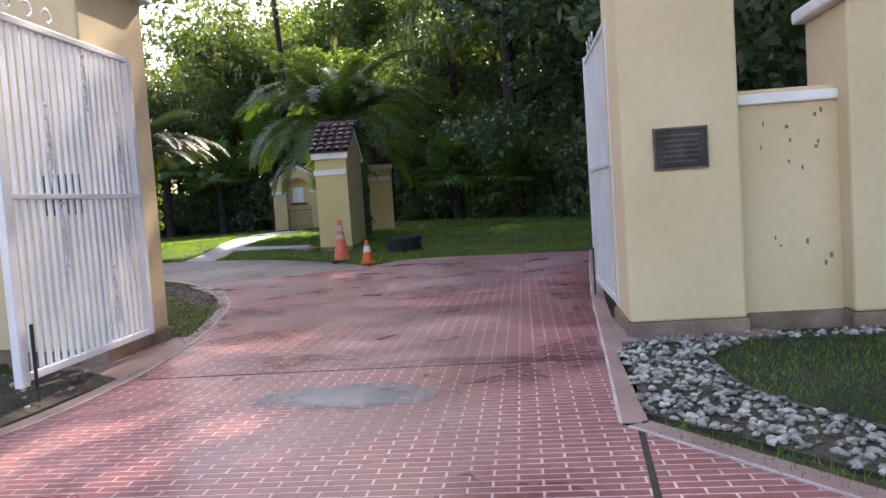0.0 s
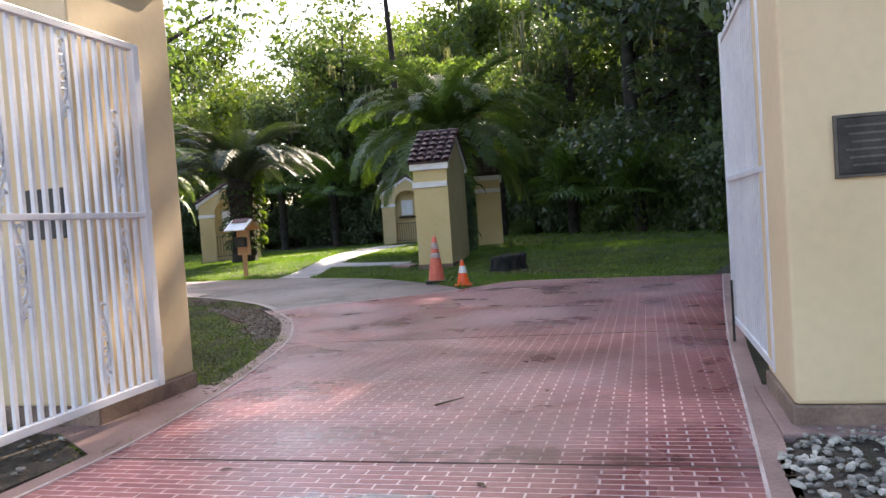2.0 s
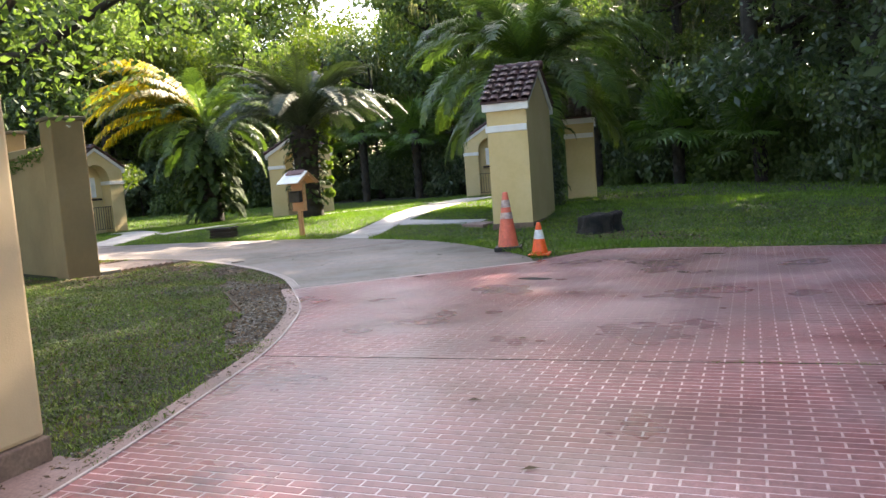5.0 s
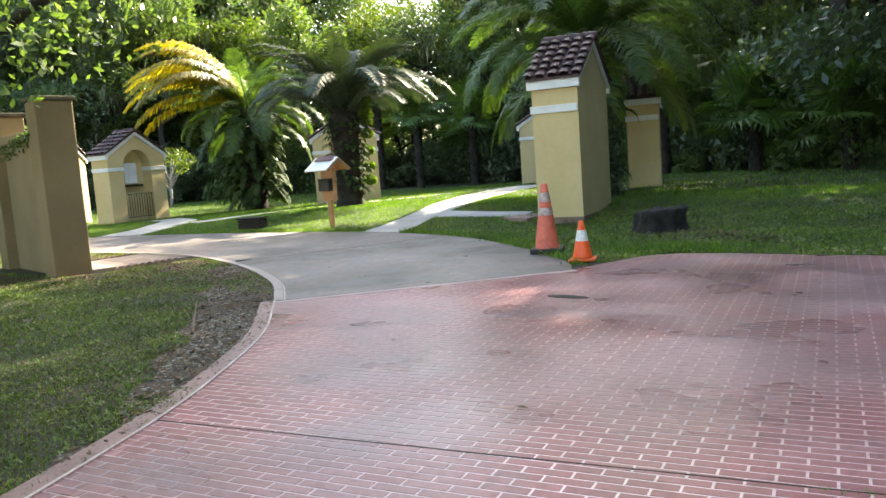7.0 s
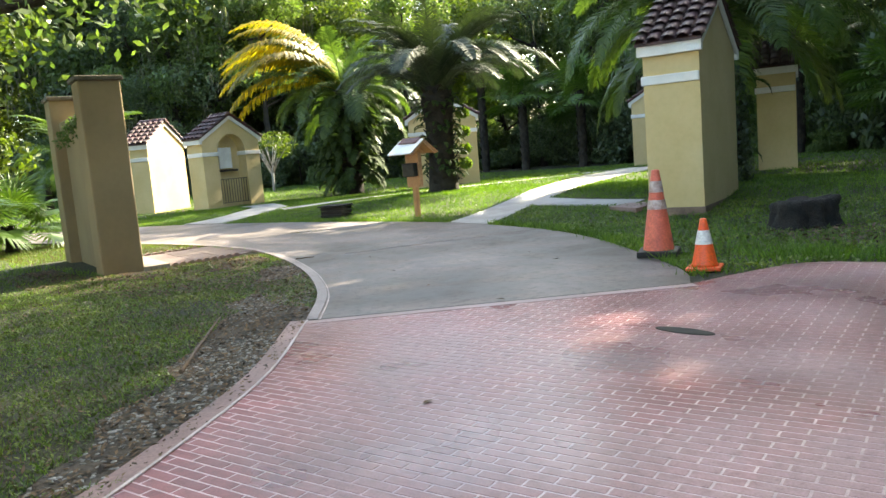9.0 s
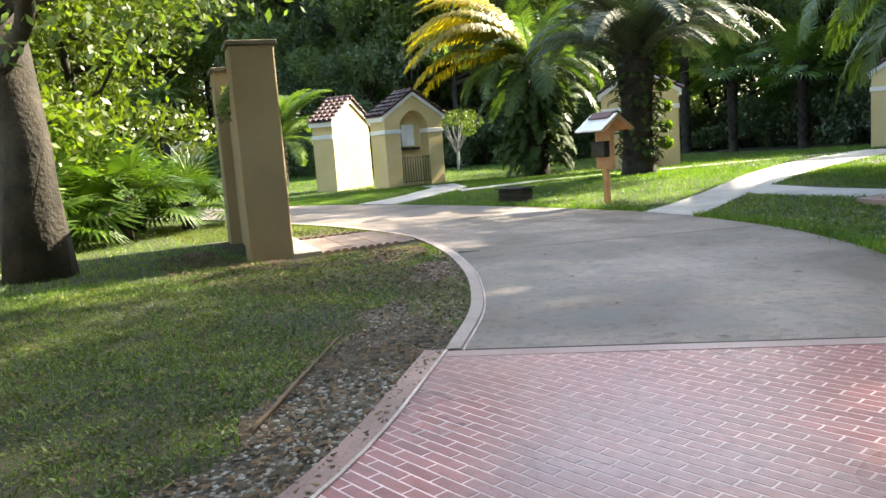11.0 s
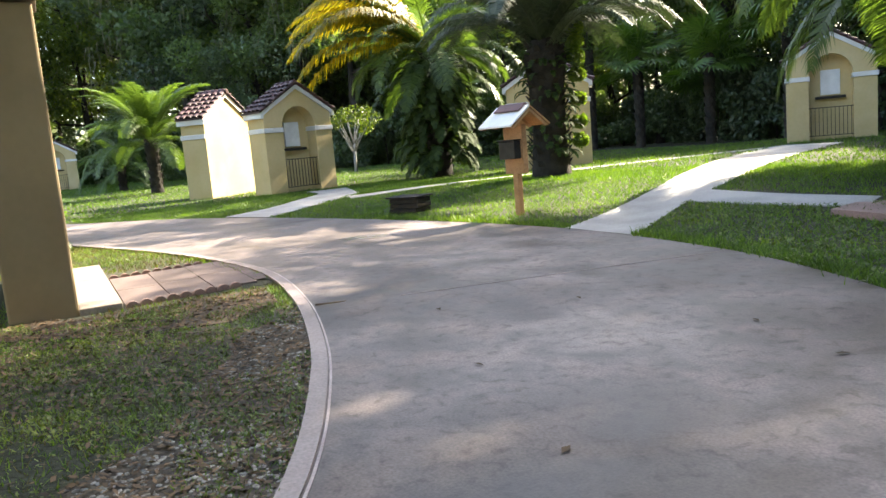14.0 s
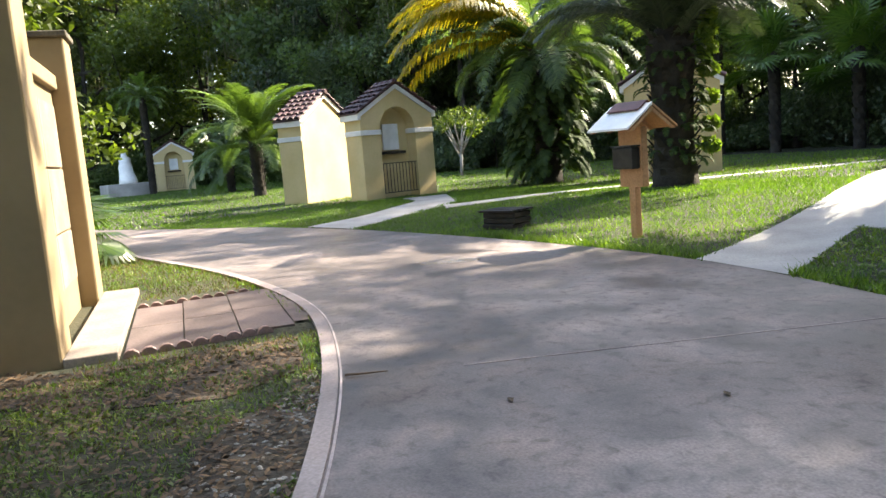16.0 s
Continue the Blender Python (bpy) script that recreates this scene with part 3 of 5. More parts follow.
def gate_leaf(m, length, label):
    t = thing("gate_leaf", m, label, "gate", "entrance gate leaves")
    H0, H1, HM = 0.17, 2.65, 1.40
    part("hinge_stile", boxm(-0.035, 0.035, -0.03, 0.03, H0, H1, 0.006), M_GATE, t)
    part("free_stile", boxm(length - 0.045, length + 0.045, -0.03, 0.03, H0 - 0.03, H1 + 0.03, 0.006), M_GATE, t)
    part("bottom_rail", boxm(0.035, length - 0.045, -0.025, 0.025, H0, H0 + 0.055, 0.005), M_GATE, t)
    part("middle_rail", boxm(0.035, length - 0.045, -0.028, 0.028, HM, HM + 0.04, 0.005), M_GATE, t)
    part("top_rail", boxm(0.035, length - 0.045, -0.025, 0.025, H1 - 0.05, H1, 0.005), M_GATE, t)
    n = 18
    me = mesh_of(boxm(-0.013, 0.013, -0.013, 0.013, H0 + 0.05, H1 - 0.045), "bar", M_GATE)
    for i in range(n):
        part("bar", me, None, t, m=pose(0.035 + (length - 0.08) * (i + 1) / (n + 1), 0, 0))
    d = (length - 0.08) / (n + 1)
    for i, z0, z1 in ((2, 1.52, 2.15), (2, 0.72, 1.33), (7, 2.02, 2.55), (5, 0.28, 0.85), (13, 1.45, 2.1), (12, 0.80, 1.38)):
        part("scroll_panel", scroll(bmesh.new(), 0.035 + d * (i + 0.5), z0, z1), M_GATE, t, "white cast scrollwork")
    for i in range(3):
        crest = bmesh.new()
        c = length * (0.62 + 0.13 * i)
        pts = [(c + 0.07 * (1 - j * 0.05) * math.cos(j * 0.42 + 0.4 * i), 0, H1 + 0.09 + 0.075 * (1 - j * 0.05) * math.sin(j * 0.42 + 0.4 * i)) for j in range(13)]
        tube(crest, pts, [0.008] * 13, 5)
        part("crest", crest, M_GATE, t, "white scroll on the gate's top")
    for z in (0.42, 1.43, 2.45):
        part("hinge", lathe(bmesh.new(), [(0.012, z - 0.03), (0.016, z), (0.012, z + 0.03)], 8), M_GATE, t, m=pose(-0.06, 0, 0))
    part("drop_bolt", boxm(length - 0.10, length - 0.085, 0.03, 0.05, 0.02, 0.55), M_BLACK, t, "black sliding bolt")
    return t


gate_leaf(pose(-4.14, 8.60, 0, 0, 0, -77.0), 1.86, "open white iron gate leaf with scrollwork")
gate_leaf(pose(-0.02, 9.62, 0, 0, 0, 102.0), 2.10, "open white iron gate leaf beside the drive")

# ---------------------------------------------------------------- shrines
def arch(w, z0, zt, seg=12):
    return [(w * math.cos(math.pi * i / seg), z0 + (zt - z0) * math.sin(math.pi * i / seg)) for i in range(seg + 1)]


W, D, EAVE, APEX = 1.22, 0.85, 2.42, 3.22


def tile_mesh():
    bm = bmesh.new()
    seg = 5
    a = []
    for y, z, k in ((0.0, -0.012, 0.86), (0.30, 0.032, 1.0)):
        a.append([bm.verts.new((0.105 * k * math.cos(math.pi * i / seg), -y, z + 0.06 * k * math.sin(math.pi * i / seg))) for i in range(seg + 1)])
        a.append([bm.verts.new((0.088 * k * math.cos(math.pi * i / seg), -y, z - 0.015 + 0.06 * k * math.sin(math.pi * i / seg))) for i in range(seg + 1)])
    for p, q in ((0, 2), (3, 1), (1, 0)):
        for i in range(seg):
            f = bm.faces.new((a[p][i], a[p][i + 1], a[q][i + 1], a[q][i]))
            f.smooth = p == 0
    return mesh_of(bm, "roof_tile", M_TILE)


TILE = tile_mesh()


def shrine(m, label, front=True):
    t = thing("shrine", m, label, "shrine", "prayer shrines in the garden")
    h = D / 2
    wall = bmesh.new()
    prism(wall, [(-W, -0.10), (W, -0.10), (W, EAVE), (0, APEX - 0.06), (-W, EAVE)], 0.02, h)
    part("back_wall", wall, M_STUCCO_K, t)
    fr = bmesh.new()
    o = 0.60
    av = arch(o, 1.98, 2.62)
    prism(fr, [(W, -0.10), (W, EAVE), (0, APEX - 0.06), (-W, EAVE), (-W, -0.10), (-o, -0.10)] + av[::-1] + [(o, -0.10)], -h, 0.02)
    part("front_wall", fr, M_STUCCO_K, t)
    for s in (-1, 1):
        x0, x1 = (o - 0.035, W + 0.035) if s > 0 else (-W - 0.035, -o + 0.035)
        part("impost", boxm(x0, x1, -h - 0.035, h - 0.004, 1.86, 2.0, 0.015), M_TRIM, t, "white moulded band")
        ev = boxm(0, 1, -h - 0.06, h + 0.06, EAVE - 0.13, EAVE + 0.05, 0.012)
        bmesh.ops.translate(ev, verts=ev.verts, vec=(-0.5, 0, 0))
        bmesh.ops.scale(ev, verts=ev.verts, vec=(0.10, 1, 1))
        part("fascia", ev, M_TRIM, t, "white eave board", pose(s * (W + 0.055), 0, 0))
        for y in (-h - 0.055, h + 0.015):
            rk = prism(bmesh.new(), [(s * (W + 0.10), EAVE - 0.10), (s * (W + 0.10), EAVE + 0.03), (0, APEX + 0.05), (0, APEX - 0.09)], y, y + 0.04)
            part("rake_board", rk, M_TRIM, t, "white gable board")
        rf = prism(bmesh.new(), [(s * (W + 0.14), EAVE + 0.02), (s * (W + 0.14), EAVE + 0.06), (0, APEX + 0.09), (0, APEX + 0.04)], -h - 0.08, h + 0.08)
        roof = part("roof", rf, M_TILE, t, "dark red clay tile roof slope")
        L = math.hypot(W + 0.14, APEX - EAVE + 0.03)
        tilt = math.atan2(APEX - EAVE + 0.03, W + 0.14)
        for i in range(5):
            for j in range(6):
                yy = -h - 0.02 + (D + 0.04) * i / 4
                dd = L * (j + 0.55) / 6
                x = s * (W + 0.14) - s * dd * math.cos(tilt)
                z = EAVE + 0.06 + dd * math.sin(tilt)
                mm = Matrix.Translation((x, yy, z)) @ Matrix.Rotation(math.pi / 2 * s, 4, "Z") @ Matrix.Rotation(tilt, 4, "X") @ Matrix.Translation((random.uniform(-0.006, 0.006), 0.16, 0.0))
                part("tile", TILE, None, roof, m=mm)
    rg = bmesh.new()
    for j in range(4):
        y = -h - 0.06 + j * 0.26
        tube(rg, [(0, y, APEX + 0.095), (0, y + 0.28, APEX + 0.085)], [0.085, 0.075], 8)
    part("ridge", rg, M_TILE, t, "clay ridge tiles")
    part("plinth", boxm(-W - 0.015, W + 0.015, -h - 0.015, h + 0.015, -0.18, -0.035, 0.01), M_PLINTH, t)
    tb = boxm(-0.27, 0.27, -0.03, 0.015, 1.42, 2.16, 0.01)
    part("tablet", tb, M_WHITE, t, "pale stone relief tablet")
    part("shelf", boxm(-0.42, 0.42, -0.14, 0.015, 1.30, 1.38, 0.01), M_WOOD_OLD, t, "dark ledge")
    gr = part("railing", boxm(-o, o, -h + 0.05, -h + 0.075, 1.03, 1.055), M_BLACK, t, "black iron railing")
    part("lower_rail", boxm(-o, o, -h + 0.05, -h + 0.075, 0.20, 0.22), M_BLACK, gr)
    bar = mesh_of(boxm(-0.008, 0.008, -0.008, 0.008, 0.21, 1.04), "baluster", M_BLACK)
    for i in range(11):
        part("baluster", bar, None, gr, m=pose(-o + 2 * o * (i + 0.5) / 11, -h + 0.062, 0))
    part("floor_slab", boxm(-o, o, -h - 0.10, 0.02, -0.1, 0.03), M_PLINTH, t)
    return t


SHRINES = [
    (-8.70, 22.58, 0.19, -75.4, "yellow stucco shrine with a clay tile roof near the cones"),
    (-10.6, 30.2, 0.20, -68.0, "yellow stucco shrine half hidden behind shrubs"),
    (-17.9, 37.2, 0.14, 30.6, "yellow stucco shrine at the end of the pale path"),
    (-22.85, 30.2, 0.10, 44.0, "yellow stucco shrine behind a palm"),
    (-27.62, 23.92, -0.04, 99.5, "yellow stucco shrine with an arched niche and railing"),
    (-30.0, 22.45, -0.02, -54.5, "sunlit yellow stucco shrine seen from behind"),
    (-60.5, 22.7, -0.05, 82.0, "small far-off yellow stucco shrine"),
]
for x, y, z, r, lab in SHRINES:
    shrine(pose(x, y, z, 0, 0, r), lab)
part_red = part("shrine_floor", slab(bmesh.new(), [(-9.25, 21.6), (-9.95, 21.85), (-10.1, 23.7), (-9.6, 24.2)], -0.05, 0.125), M_KERB)
tagged(part_red, "red painted concrete floor in front of a shrine", "floor", kind="structure")

# ---------------------------------------------------------------- memorial wall
MW = pose(-12.86, 14.56, 0, 0, 0, 171.5)
mw = thing("memorial_wall", MW, "tan stucco memorial wall between two square pillars", "wall")
for x in (0.0, 2.62):
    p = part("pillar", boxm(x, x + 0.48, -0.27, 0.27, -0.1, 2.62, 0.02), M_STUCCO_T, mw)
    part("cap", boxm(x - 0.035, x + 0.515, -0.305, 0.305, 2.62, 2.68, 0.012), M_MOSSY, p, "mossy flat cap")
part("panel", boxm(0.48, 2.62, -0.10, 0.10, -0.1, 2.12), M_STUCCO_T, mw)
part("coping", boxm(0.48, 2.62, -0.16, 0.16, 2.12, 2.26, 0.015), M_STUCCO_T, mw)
for z0, z1 in ((0.32, 0.78), (0.80, 1.36), (1.38, 1.96)):
    for x0, x1 in ((0.62, 1.54), (1.56, 2.48)):
        part("stone_block", boxm(x0, x1, -0.125, -0.102, z0, z1, 0.006), M_BLOCK, mw, "tan smooth stone block")
part("step", boxm(-0.02, 3.12, -0.62, -0.27, -0.1, 0.05, 0.01), M_STEP, mw, "worn tan concrete step")

# ---------------------------------------------------------------- cones
def cone(m, h, rb, base, col, bcol, bands, label):
    t = thing("traffic_cone", m, label, "traffic cone", "traffic cones")
    part("base", boxm(-base, base, -base, base, 0.0, 0.035 * h / 0.5, 0.012), bcol, t)
    z0 = 0.03
    prof = [(rb * 1.12, z0), (rb, z0 + 0.03)]
    rt = rb * 0.24
    def rad(z):
        return rb + (rt - rb) * (z - z0 - 0.03) / (h - z0 - 0.03)
    prof += [(rad(h - 0.01), h - 0.01), (rt * 0.75, h), (rt * 0.6, h - 0.015)]
    part("body", lathe(bmesh.new(), prof, 24), col, t)
    for a, b in bands:
        part("sleeve", lathe(bmesh.new(), [(rad(a) + 0.003, a), (rad(b) + 0.003, b)], 24, False), M_REFLECT_OLD if bcol is M_RUBBER else M_REFLECT, t, "grimy pale sleeve" if bcol is M_RUBBER else "white reflective sleeve")
    return t


cone(pose(-6.62, 17.95, 0.0, 0, 0, 25), 0.92, 0.165, 0.21, M_ORANGE_OLD, M_RUBBER, ((0.50, 0.60), (0.68, 0.80)), "tall faded orange traffic cone on a black base")
cone(pose(-5.74, 17.30, 0.0, 0, 0, 20), 0.48, 0.115, 0.155, M_ORANGE, M_ORANGE, ((0.24, 0.37),), "small bright orange traffic cone with a white sleeve")

# ---------------------------------------------------------------- brochure box on a post
bx = thing("brochure_box", pose(-14.24, 21.18, lawn_z(-14.24, 21.18), 0, 0, 93), "wooden brochure box with a little gabled roof on a post", "box")
part("post", boxm(-0.045, 0.045, -0.05, 0.05, -0.1, 0.72, 0.006), M_WOOD, bx)
part("backboard", boxm(-0.05, 0.05, -0.19, 0.19, 0.62, 1.33, 0.006), M_WOOD, bx)
bb = part("mailbox", boxm(-0.19, -0.052, -0.165, 0.165, 0.84, 1.10, 0.02), M_BLACK, bx, "black metal letter box")
part("lid", boxm(-0.205, -0.05, -0.175, 0.175, 1.10, 1.12, 0.006), M_BLACK, bb)
for s in (-1, 1):
    rf = prism(bmesh.new(), [(s * 0.40, 1.30), (s * 0.40, 1.325), (0, 1.60), (0, 1.57)], -0.34, 0.34)
    part("roof_board", rf, M_WHITE if s < 0 else M_WOOD, bx, "weathered grey-white roof board" if s < 0 else "bare wooden roof board")
part("ridge_cap", prism(bmesh.new(), [(-0.15, 1.515), (0, 1.617), (0.15, 1.515), (0.15, 1.53), (0, 1.634), (-0.15, 1.53)], -0.26, 0.26), M_TILE, bx, "dark red ridge cap")
for y in (-0.335, 0.0, 0.30):
    part("rafter", prism(bmesh.new(), [(-0.37, 1.285), (0, 1.555), (0.37, 1.285), (0.31, 1.285), (0, 1.505), (-0.31, 1.285)], y, y + 0.035), M_WOOD, bx)

# ---------------------------------------------------------------- low box, stump
lb = thing("low_box", pose(-17.0, 21.05, lawn_z(-17.0, 21.05), 0, 0, 22), "low dark weathered wooden box on the lawn", "box")
for i in range(3):
    part("plank", boxm(-0.29, 0.29, -0.22, 0.22, 0.085 * i, 0.085 * i + 0.075, 0.008), M_WOOD_OLD, lb, m=pose(0.012 * (i % 2), 0.01 * i, 0, 0, 0, 2.0 * i - 2))
for i in range(3):
    part("lid_board", boxm(-0.32, 0.32, -0.25 + 0.17 * i, -0.09 + 0.17 * i, 0.255, 0.285, 0.008), M_WOOD_OLD, lb, m=pose(0.02 * (i - 1), 0, 0.004 * i, 0, 0, 1.5 * (i - 1)))

M_STUMP = simple("rotten_wood", (0.006, 0.005, 0.005), (0.022, 0.018, 0.014), 7.0, 40, 0.9, bstr=0.9, bdist=0.03)
st = bmesh.new()
lathe(st, [(0.58, -0.12), (0.53, 0.0), (0.47, 0.07), (0.45, 0.15), (0.44, 0.23), (0.45, 0.30), (0.43, 0.345), (0.36, 0.36), (0.24, 0.34), (0.12, 0.345)], 40)
for v in st.verts:
    a = math.atan2(v.co.y, v.co.x)
    k = 1 + 0.34 * noise.noise((math.cos(a) * 2.2, math.sin(a) * 2.2, v.co.z * 1.5)) + 0.12 * noise.noise((math.cos(a) * 9, math.sin(a) * 9, v.co.z * 5))
    v.co.x *= k * 1.12
    v.co.y *= k * 0.85
    v.co.z += 0.05 * noise.noise((v.co.x * 5, v.co.y * 5, 2.0)) + 0.06 * v.co.x * (v.co.z > 0.2)
stump = part("tree_stump", st, M_STUMP, None, m=pose(-6.1, 20.45, lawn_z(-6.1, 20.45) + 0.02, 0, 0, 20) @ Matrix.Diagonal((0.70, 0.72, 0.95, 1)))
tagged(stump, "dark broad sawn-off tree stump in the grass", "stump")

# ---------------------------------------------------------------- statue
sb = bmesh.new()
lathe(sb, [(0.55, 0.0), (0.52, 0.3), (0.42, 0.7), (0.40, 1.0), (0.33, 1.3), (0.36, 1.5), (0.16, 1.68), (0.19, 1.85), (0.15, 2.02), (0.02, 2.1)], 14)
for v in sb.verts:
    v.co.x += 0.15 * max(0.0, 0.9 - v.co.z) + 0.04 * noise.noise(v.co * 3)
    v.co.y += 0.05 * noise.noise(v.co * 3 + Vector((5, 0, 0)))
stat = part("statue", sb, M_WHITE, None, m=pose(-58.0, 19.5, 0.75, 0, 0, 30))
tagged(stat, "white stone statue on a low pedestal", "statue")
pd = part("pedestal", boxm(-1.0, 1.0, -1.4, 1.4, -0.2, 0.75, 0.03), M_WALK, None, m=pose(-58.0, 19.5, 0, 0, 0, 10))
tagged(pd, "pale stone pedestal under the statue", "pedestal")
# ---------------------------------------------------------------- trees
def leaf_cloud(blobs, n, size, seed, droop=0.0, thin=0.5):
    """Leaf quads scattered through overlapping lumps, denser towards their skins."""
    rnd = np.random.RandomState(seed)
    w = np.array([b[3] ** 2 for b in blobs])
    pick = rnd.choice(len(blobs), n, p=w / w.sum())
    B = np.array([b[:4] for b in blobs])[pick]
    d = rnd.normal(size=(n, 3))
    d /= np.linalg.norm(d, axis=1)[:, None]
    r = B[:, 3] * rnd.uniform(0.35, 1.0, n) ** thin
    c = B[:, :3] + d * r[:, None] * np.array([1, 1, 0.75])
    u = rnd.normal(size=(n, 3))
    u[:, 2] -= droop
    u /= np.linalg.norm(u, axis=1)[:, None]
    v = np.cross(u, rnd.normal(size=(n, 3)))
    v /= np.linalg.norm(v, axis=1)[:, None]
    s = size * rnd.uniform(0.6, 1.3, n)[:, None]
    a, b = u * s, v * s * 0.45
    P = np.stack([c - a, c + b, c + a, c - b], 1).reshape(-1, 3)
    F = np.arange(4 * n).reshape(-1, 4)
    return P, F


def np_mesh(P, F, name, material):
    me = bpy.data.meshes.new(name)
    me.vertices.add(len(P))
    me.vertices.foreach_set("co", np.asarray(P, dtype=np.float32).ravel())
    k = F.shape[1]
    me.loops.add(F.size)
    me.loops.foreach_set("vertex_index", F.ravel().astype(np.int32))
    me.polygons.add(len(F))
    me.polygons.foreach_set("loop_start", np.arange(0, F.size, k, dtype=np.int32))
    me.polygons.foreach_set("loop_total", np.full(len(F), k, dtype=np.int32))
    me.materials.append(material)
    me.update(calc_edges=True)
    me.validate()
    return me


def tree_meshes(seed, h, spread, nleaf, leaf, clear=0.35, material=None, trunk=0.28):
    """A trunk with forking limbs, and a crown of leaf clumps round the limb ends."""
    rnd = random.Random(seed)
    bm = bmesh.new()
    lean = Vector((rnd.uniform(-0.08, 0.08), rnd.uniform(-0.08, 0.08), 1))
    pts = [Vector((0, 0, -0.3))]
    for i in range(1, 7):
        pts.append(lean * (h * 0.8 * i / 6) + Vector((rnd.uniform(-0.2, 0.2), rnd.uniform(-0.2, 0.2), 0)) * (i / 3))
    tube(bm, pts, [trunk * (1.35 if i == 0 else 1 - 0.13 * i) for i in range(7)], 9)
    blobs = []
    for k in range(11):
        f = rnd.uniform(clear, 0.95)
        s = lean * (h * 0.8 * f)
        az = k * 2.4 + rnd.uniform(-0.5, 0.5)
        ln = spread * rnd.uniform(0.5, 1.05) * (1.15 - 0.55 * f)
        up = rnd.uniform(0.15, 0.8)
        e = s + Vector((math.cos(az) * ln, math.sin(az) * ln, ln * up))
        mid = (s + e) / 2 + Vector((rnd.uniform(-0.3, 0.3), rnd.uniform(-0.3, 0.3), -0.15 * ln))
        tube(bm, [s, mid, e], [trunk * 0.42, trunk * 0.25, trunk * 0.08], 6)
        for q in (0.55, 0.8, 1.0, 1.15):
            p = s.lerp(e, q)
            blobs.append((p.x + rnd.uniform(-0.7, 0.7), p.y + rnd.uniform(-0.7, 0.7), p.z + rnd.uniform(-0.3, 0.6), spread * rnd.uniform(0.16, 0.36)))
    blobs.append((lean.x * h * 0.85, lean.y * h * 0.85, h * 0.88, spread * 0.4))
    P, F = leaf_cloud(blobs, nleaf, leaf, seed)
    return mesh_of(bm, "trunk", M_BARK), np_mesh(P, F, "crown", material or M_LEAF)


TREES = [
    tree_meshes(11, 15, 4.6, 9000, 0.17, 0.25),
    tree_meshes(12, 18, 5.0, 10000, 0.17, 0.3),
    tree_meshes(13, 12, 4.2, 12000, 0.12, 0.12, M_LEAF_D, 0.22),
    tree_meshes(14, 9, 3.4, 7000, 0.14, 0.05, M_LEAF_D, 0.16),
    tree_meshes(15, 16, 5.2, 10000, 0.16, 0.22, M_LEAF_Y),
    tree_meshes(16, 8, 3.6, 12000, 0.095, 0.10, M_LEAF_Y, 0.16),
    tree_meshes(17, 12, 6.2, 27000, 0.075, 0.26, M_LEAF, 0.36),
    tree_meshes(18, 9, 3.6, 15000, 0.095, 0.08, M_LEAF_D, 0.18),
    tree_meshes(19, 27, 6.0, 5500, 0.20, 0.74, M_LEAF, 0.34),
]


def tree(kind, x, y, r, s, label, z=None):
    t = thing("tree", pose(x, y, lawn_z(x, y) if z is None else z, 0, 0, r) @ Matrix.Scale(s, 4), label, "tree", "trees round the garden")
    tr, cr = TREES[kind]
    part("trunk", tr, None, t)
    part("crown", cr, None, t)
    return t


def strips(P0, D, wid, name, material, sub=3):
    """Thin hanging or standing blades: roots, ways and widths."""
    n = len(P0)
    side = np.cross(D, np.random.RandomState(3).normal(size=(n, 3)))
    side /= np.linalg.norm(side, axis=1)[:, None] + 1e-9
    w = wid[:, None] * side
    P = np.stack([P0 - w, P0 + w, P0 + D], 1).reshape(-1, 3)
    return np_mesh(P, np.arange(3 * n).reshape(-1, 3), name, material)


def moss_mesh(seed, h, spread, n=420):
    """Grey moss hanging in beards from the limbs."""
    r = np.random.RandomState(seed)
    k = 46
    cen = np.stack([r.uniform(-spread, spread, k), r.uniform(-spread, spread, k), r.uniform(0.35, 0.85, k) * h], 1)
    pick = r.randint(0, k, n)
    P0 = cen[pick] + r.normal(size=(n, 3)) * np.array([0.22, 0.22, 0.25])
    D = np.stack([r.normal(size=n) * 0.06, r.normal(size=n) * 0.06, -r.uniform(0.3, 1.3, n)], 1)
    return strips(P0, D, r.uniform(0.02, 0.05, n), "moss", M_MOSS)


MOSS = [moss_mesh(1, 15, 3.6), moss_mesh(2, 18, 4.0)]
SHRUBS = []
for i, mm in enumerate((M_LEAF_D, M_LEAF, M_LEAF_D)):
    rs = random.Random(40 + i)
    bl = [(rs.uniform(-1.2, 1.2), rs.uniform(-1.2, 1.2), rs.uniform(0.2, 2.4), rs.uniform(0.5, 1.0)) for _ in range(14)]
    SHRUBS.append(np_mesh(*leaf_cloud(bl, 5200, 0.11, 40 + i, 0.3), "crown", mm))
STEM = mesh_of(tube(bmesh.new(), [(0, 0, -0.2), (0.1, 0, 0.8), (0.0, 0.15, 1.8)], [0.06, 0.045, 0.02], 6), "stem", M_BARK)


def shrub(k, x, y, r, s, label, sz=1.0):
    t = thing("shrub", pose(x, y, lawn_z(x, y), 0, 0, r) @ Matrix.Diagonal((s, s, s * sz, 1)), label, "shrub", "undergrowth at the edge of the woods")
    part("stem", STEM, None, t)
    part("crown", SHRUBS[k], None, t)
    return t


# the edge of the woods, from the far west round by the north to the drive's east side
EDGE = [(-72, 2), (-73, 14), (-69, 27), (-56, 29.5), (-48, 30), (-45, 36), (-35, 45.5), (-25, 45), (-13, 40.5), (-6.5, 36), (-2.5, 30.5), (2.0, 25.0), (4.5, 20.0), (7.5, 15.5), (14, 13.5)]
edge = catmull(EDGE, 1.0)
rt = random.Random(5)


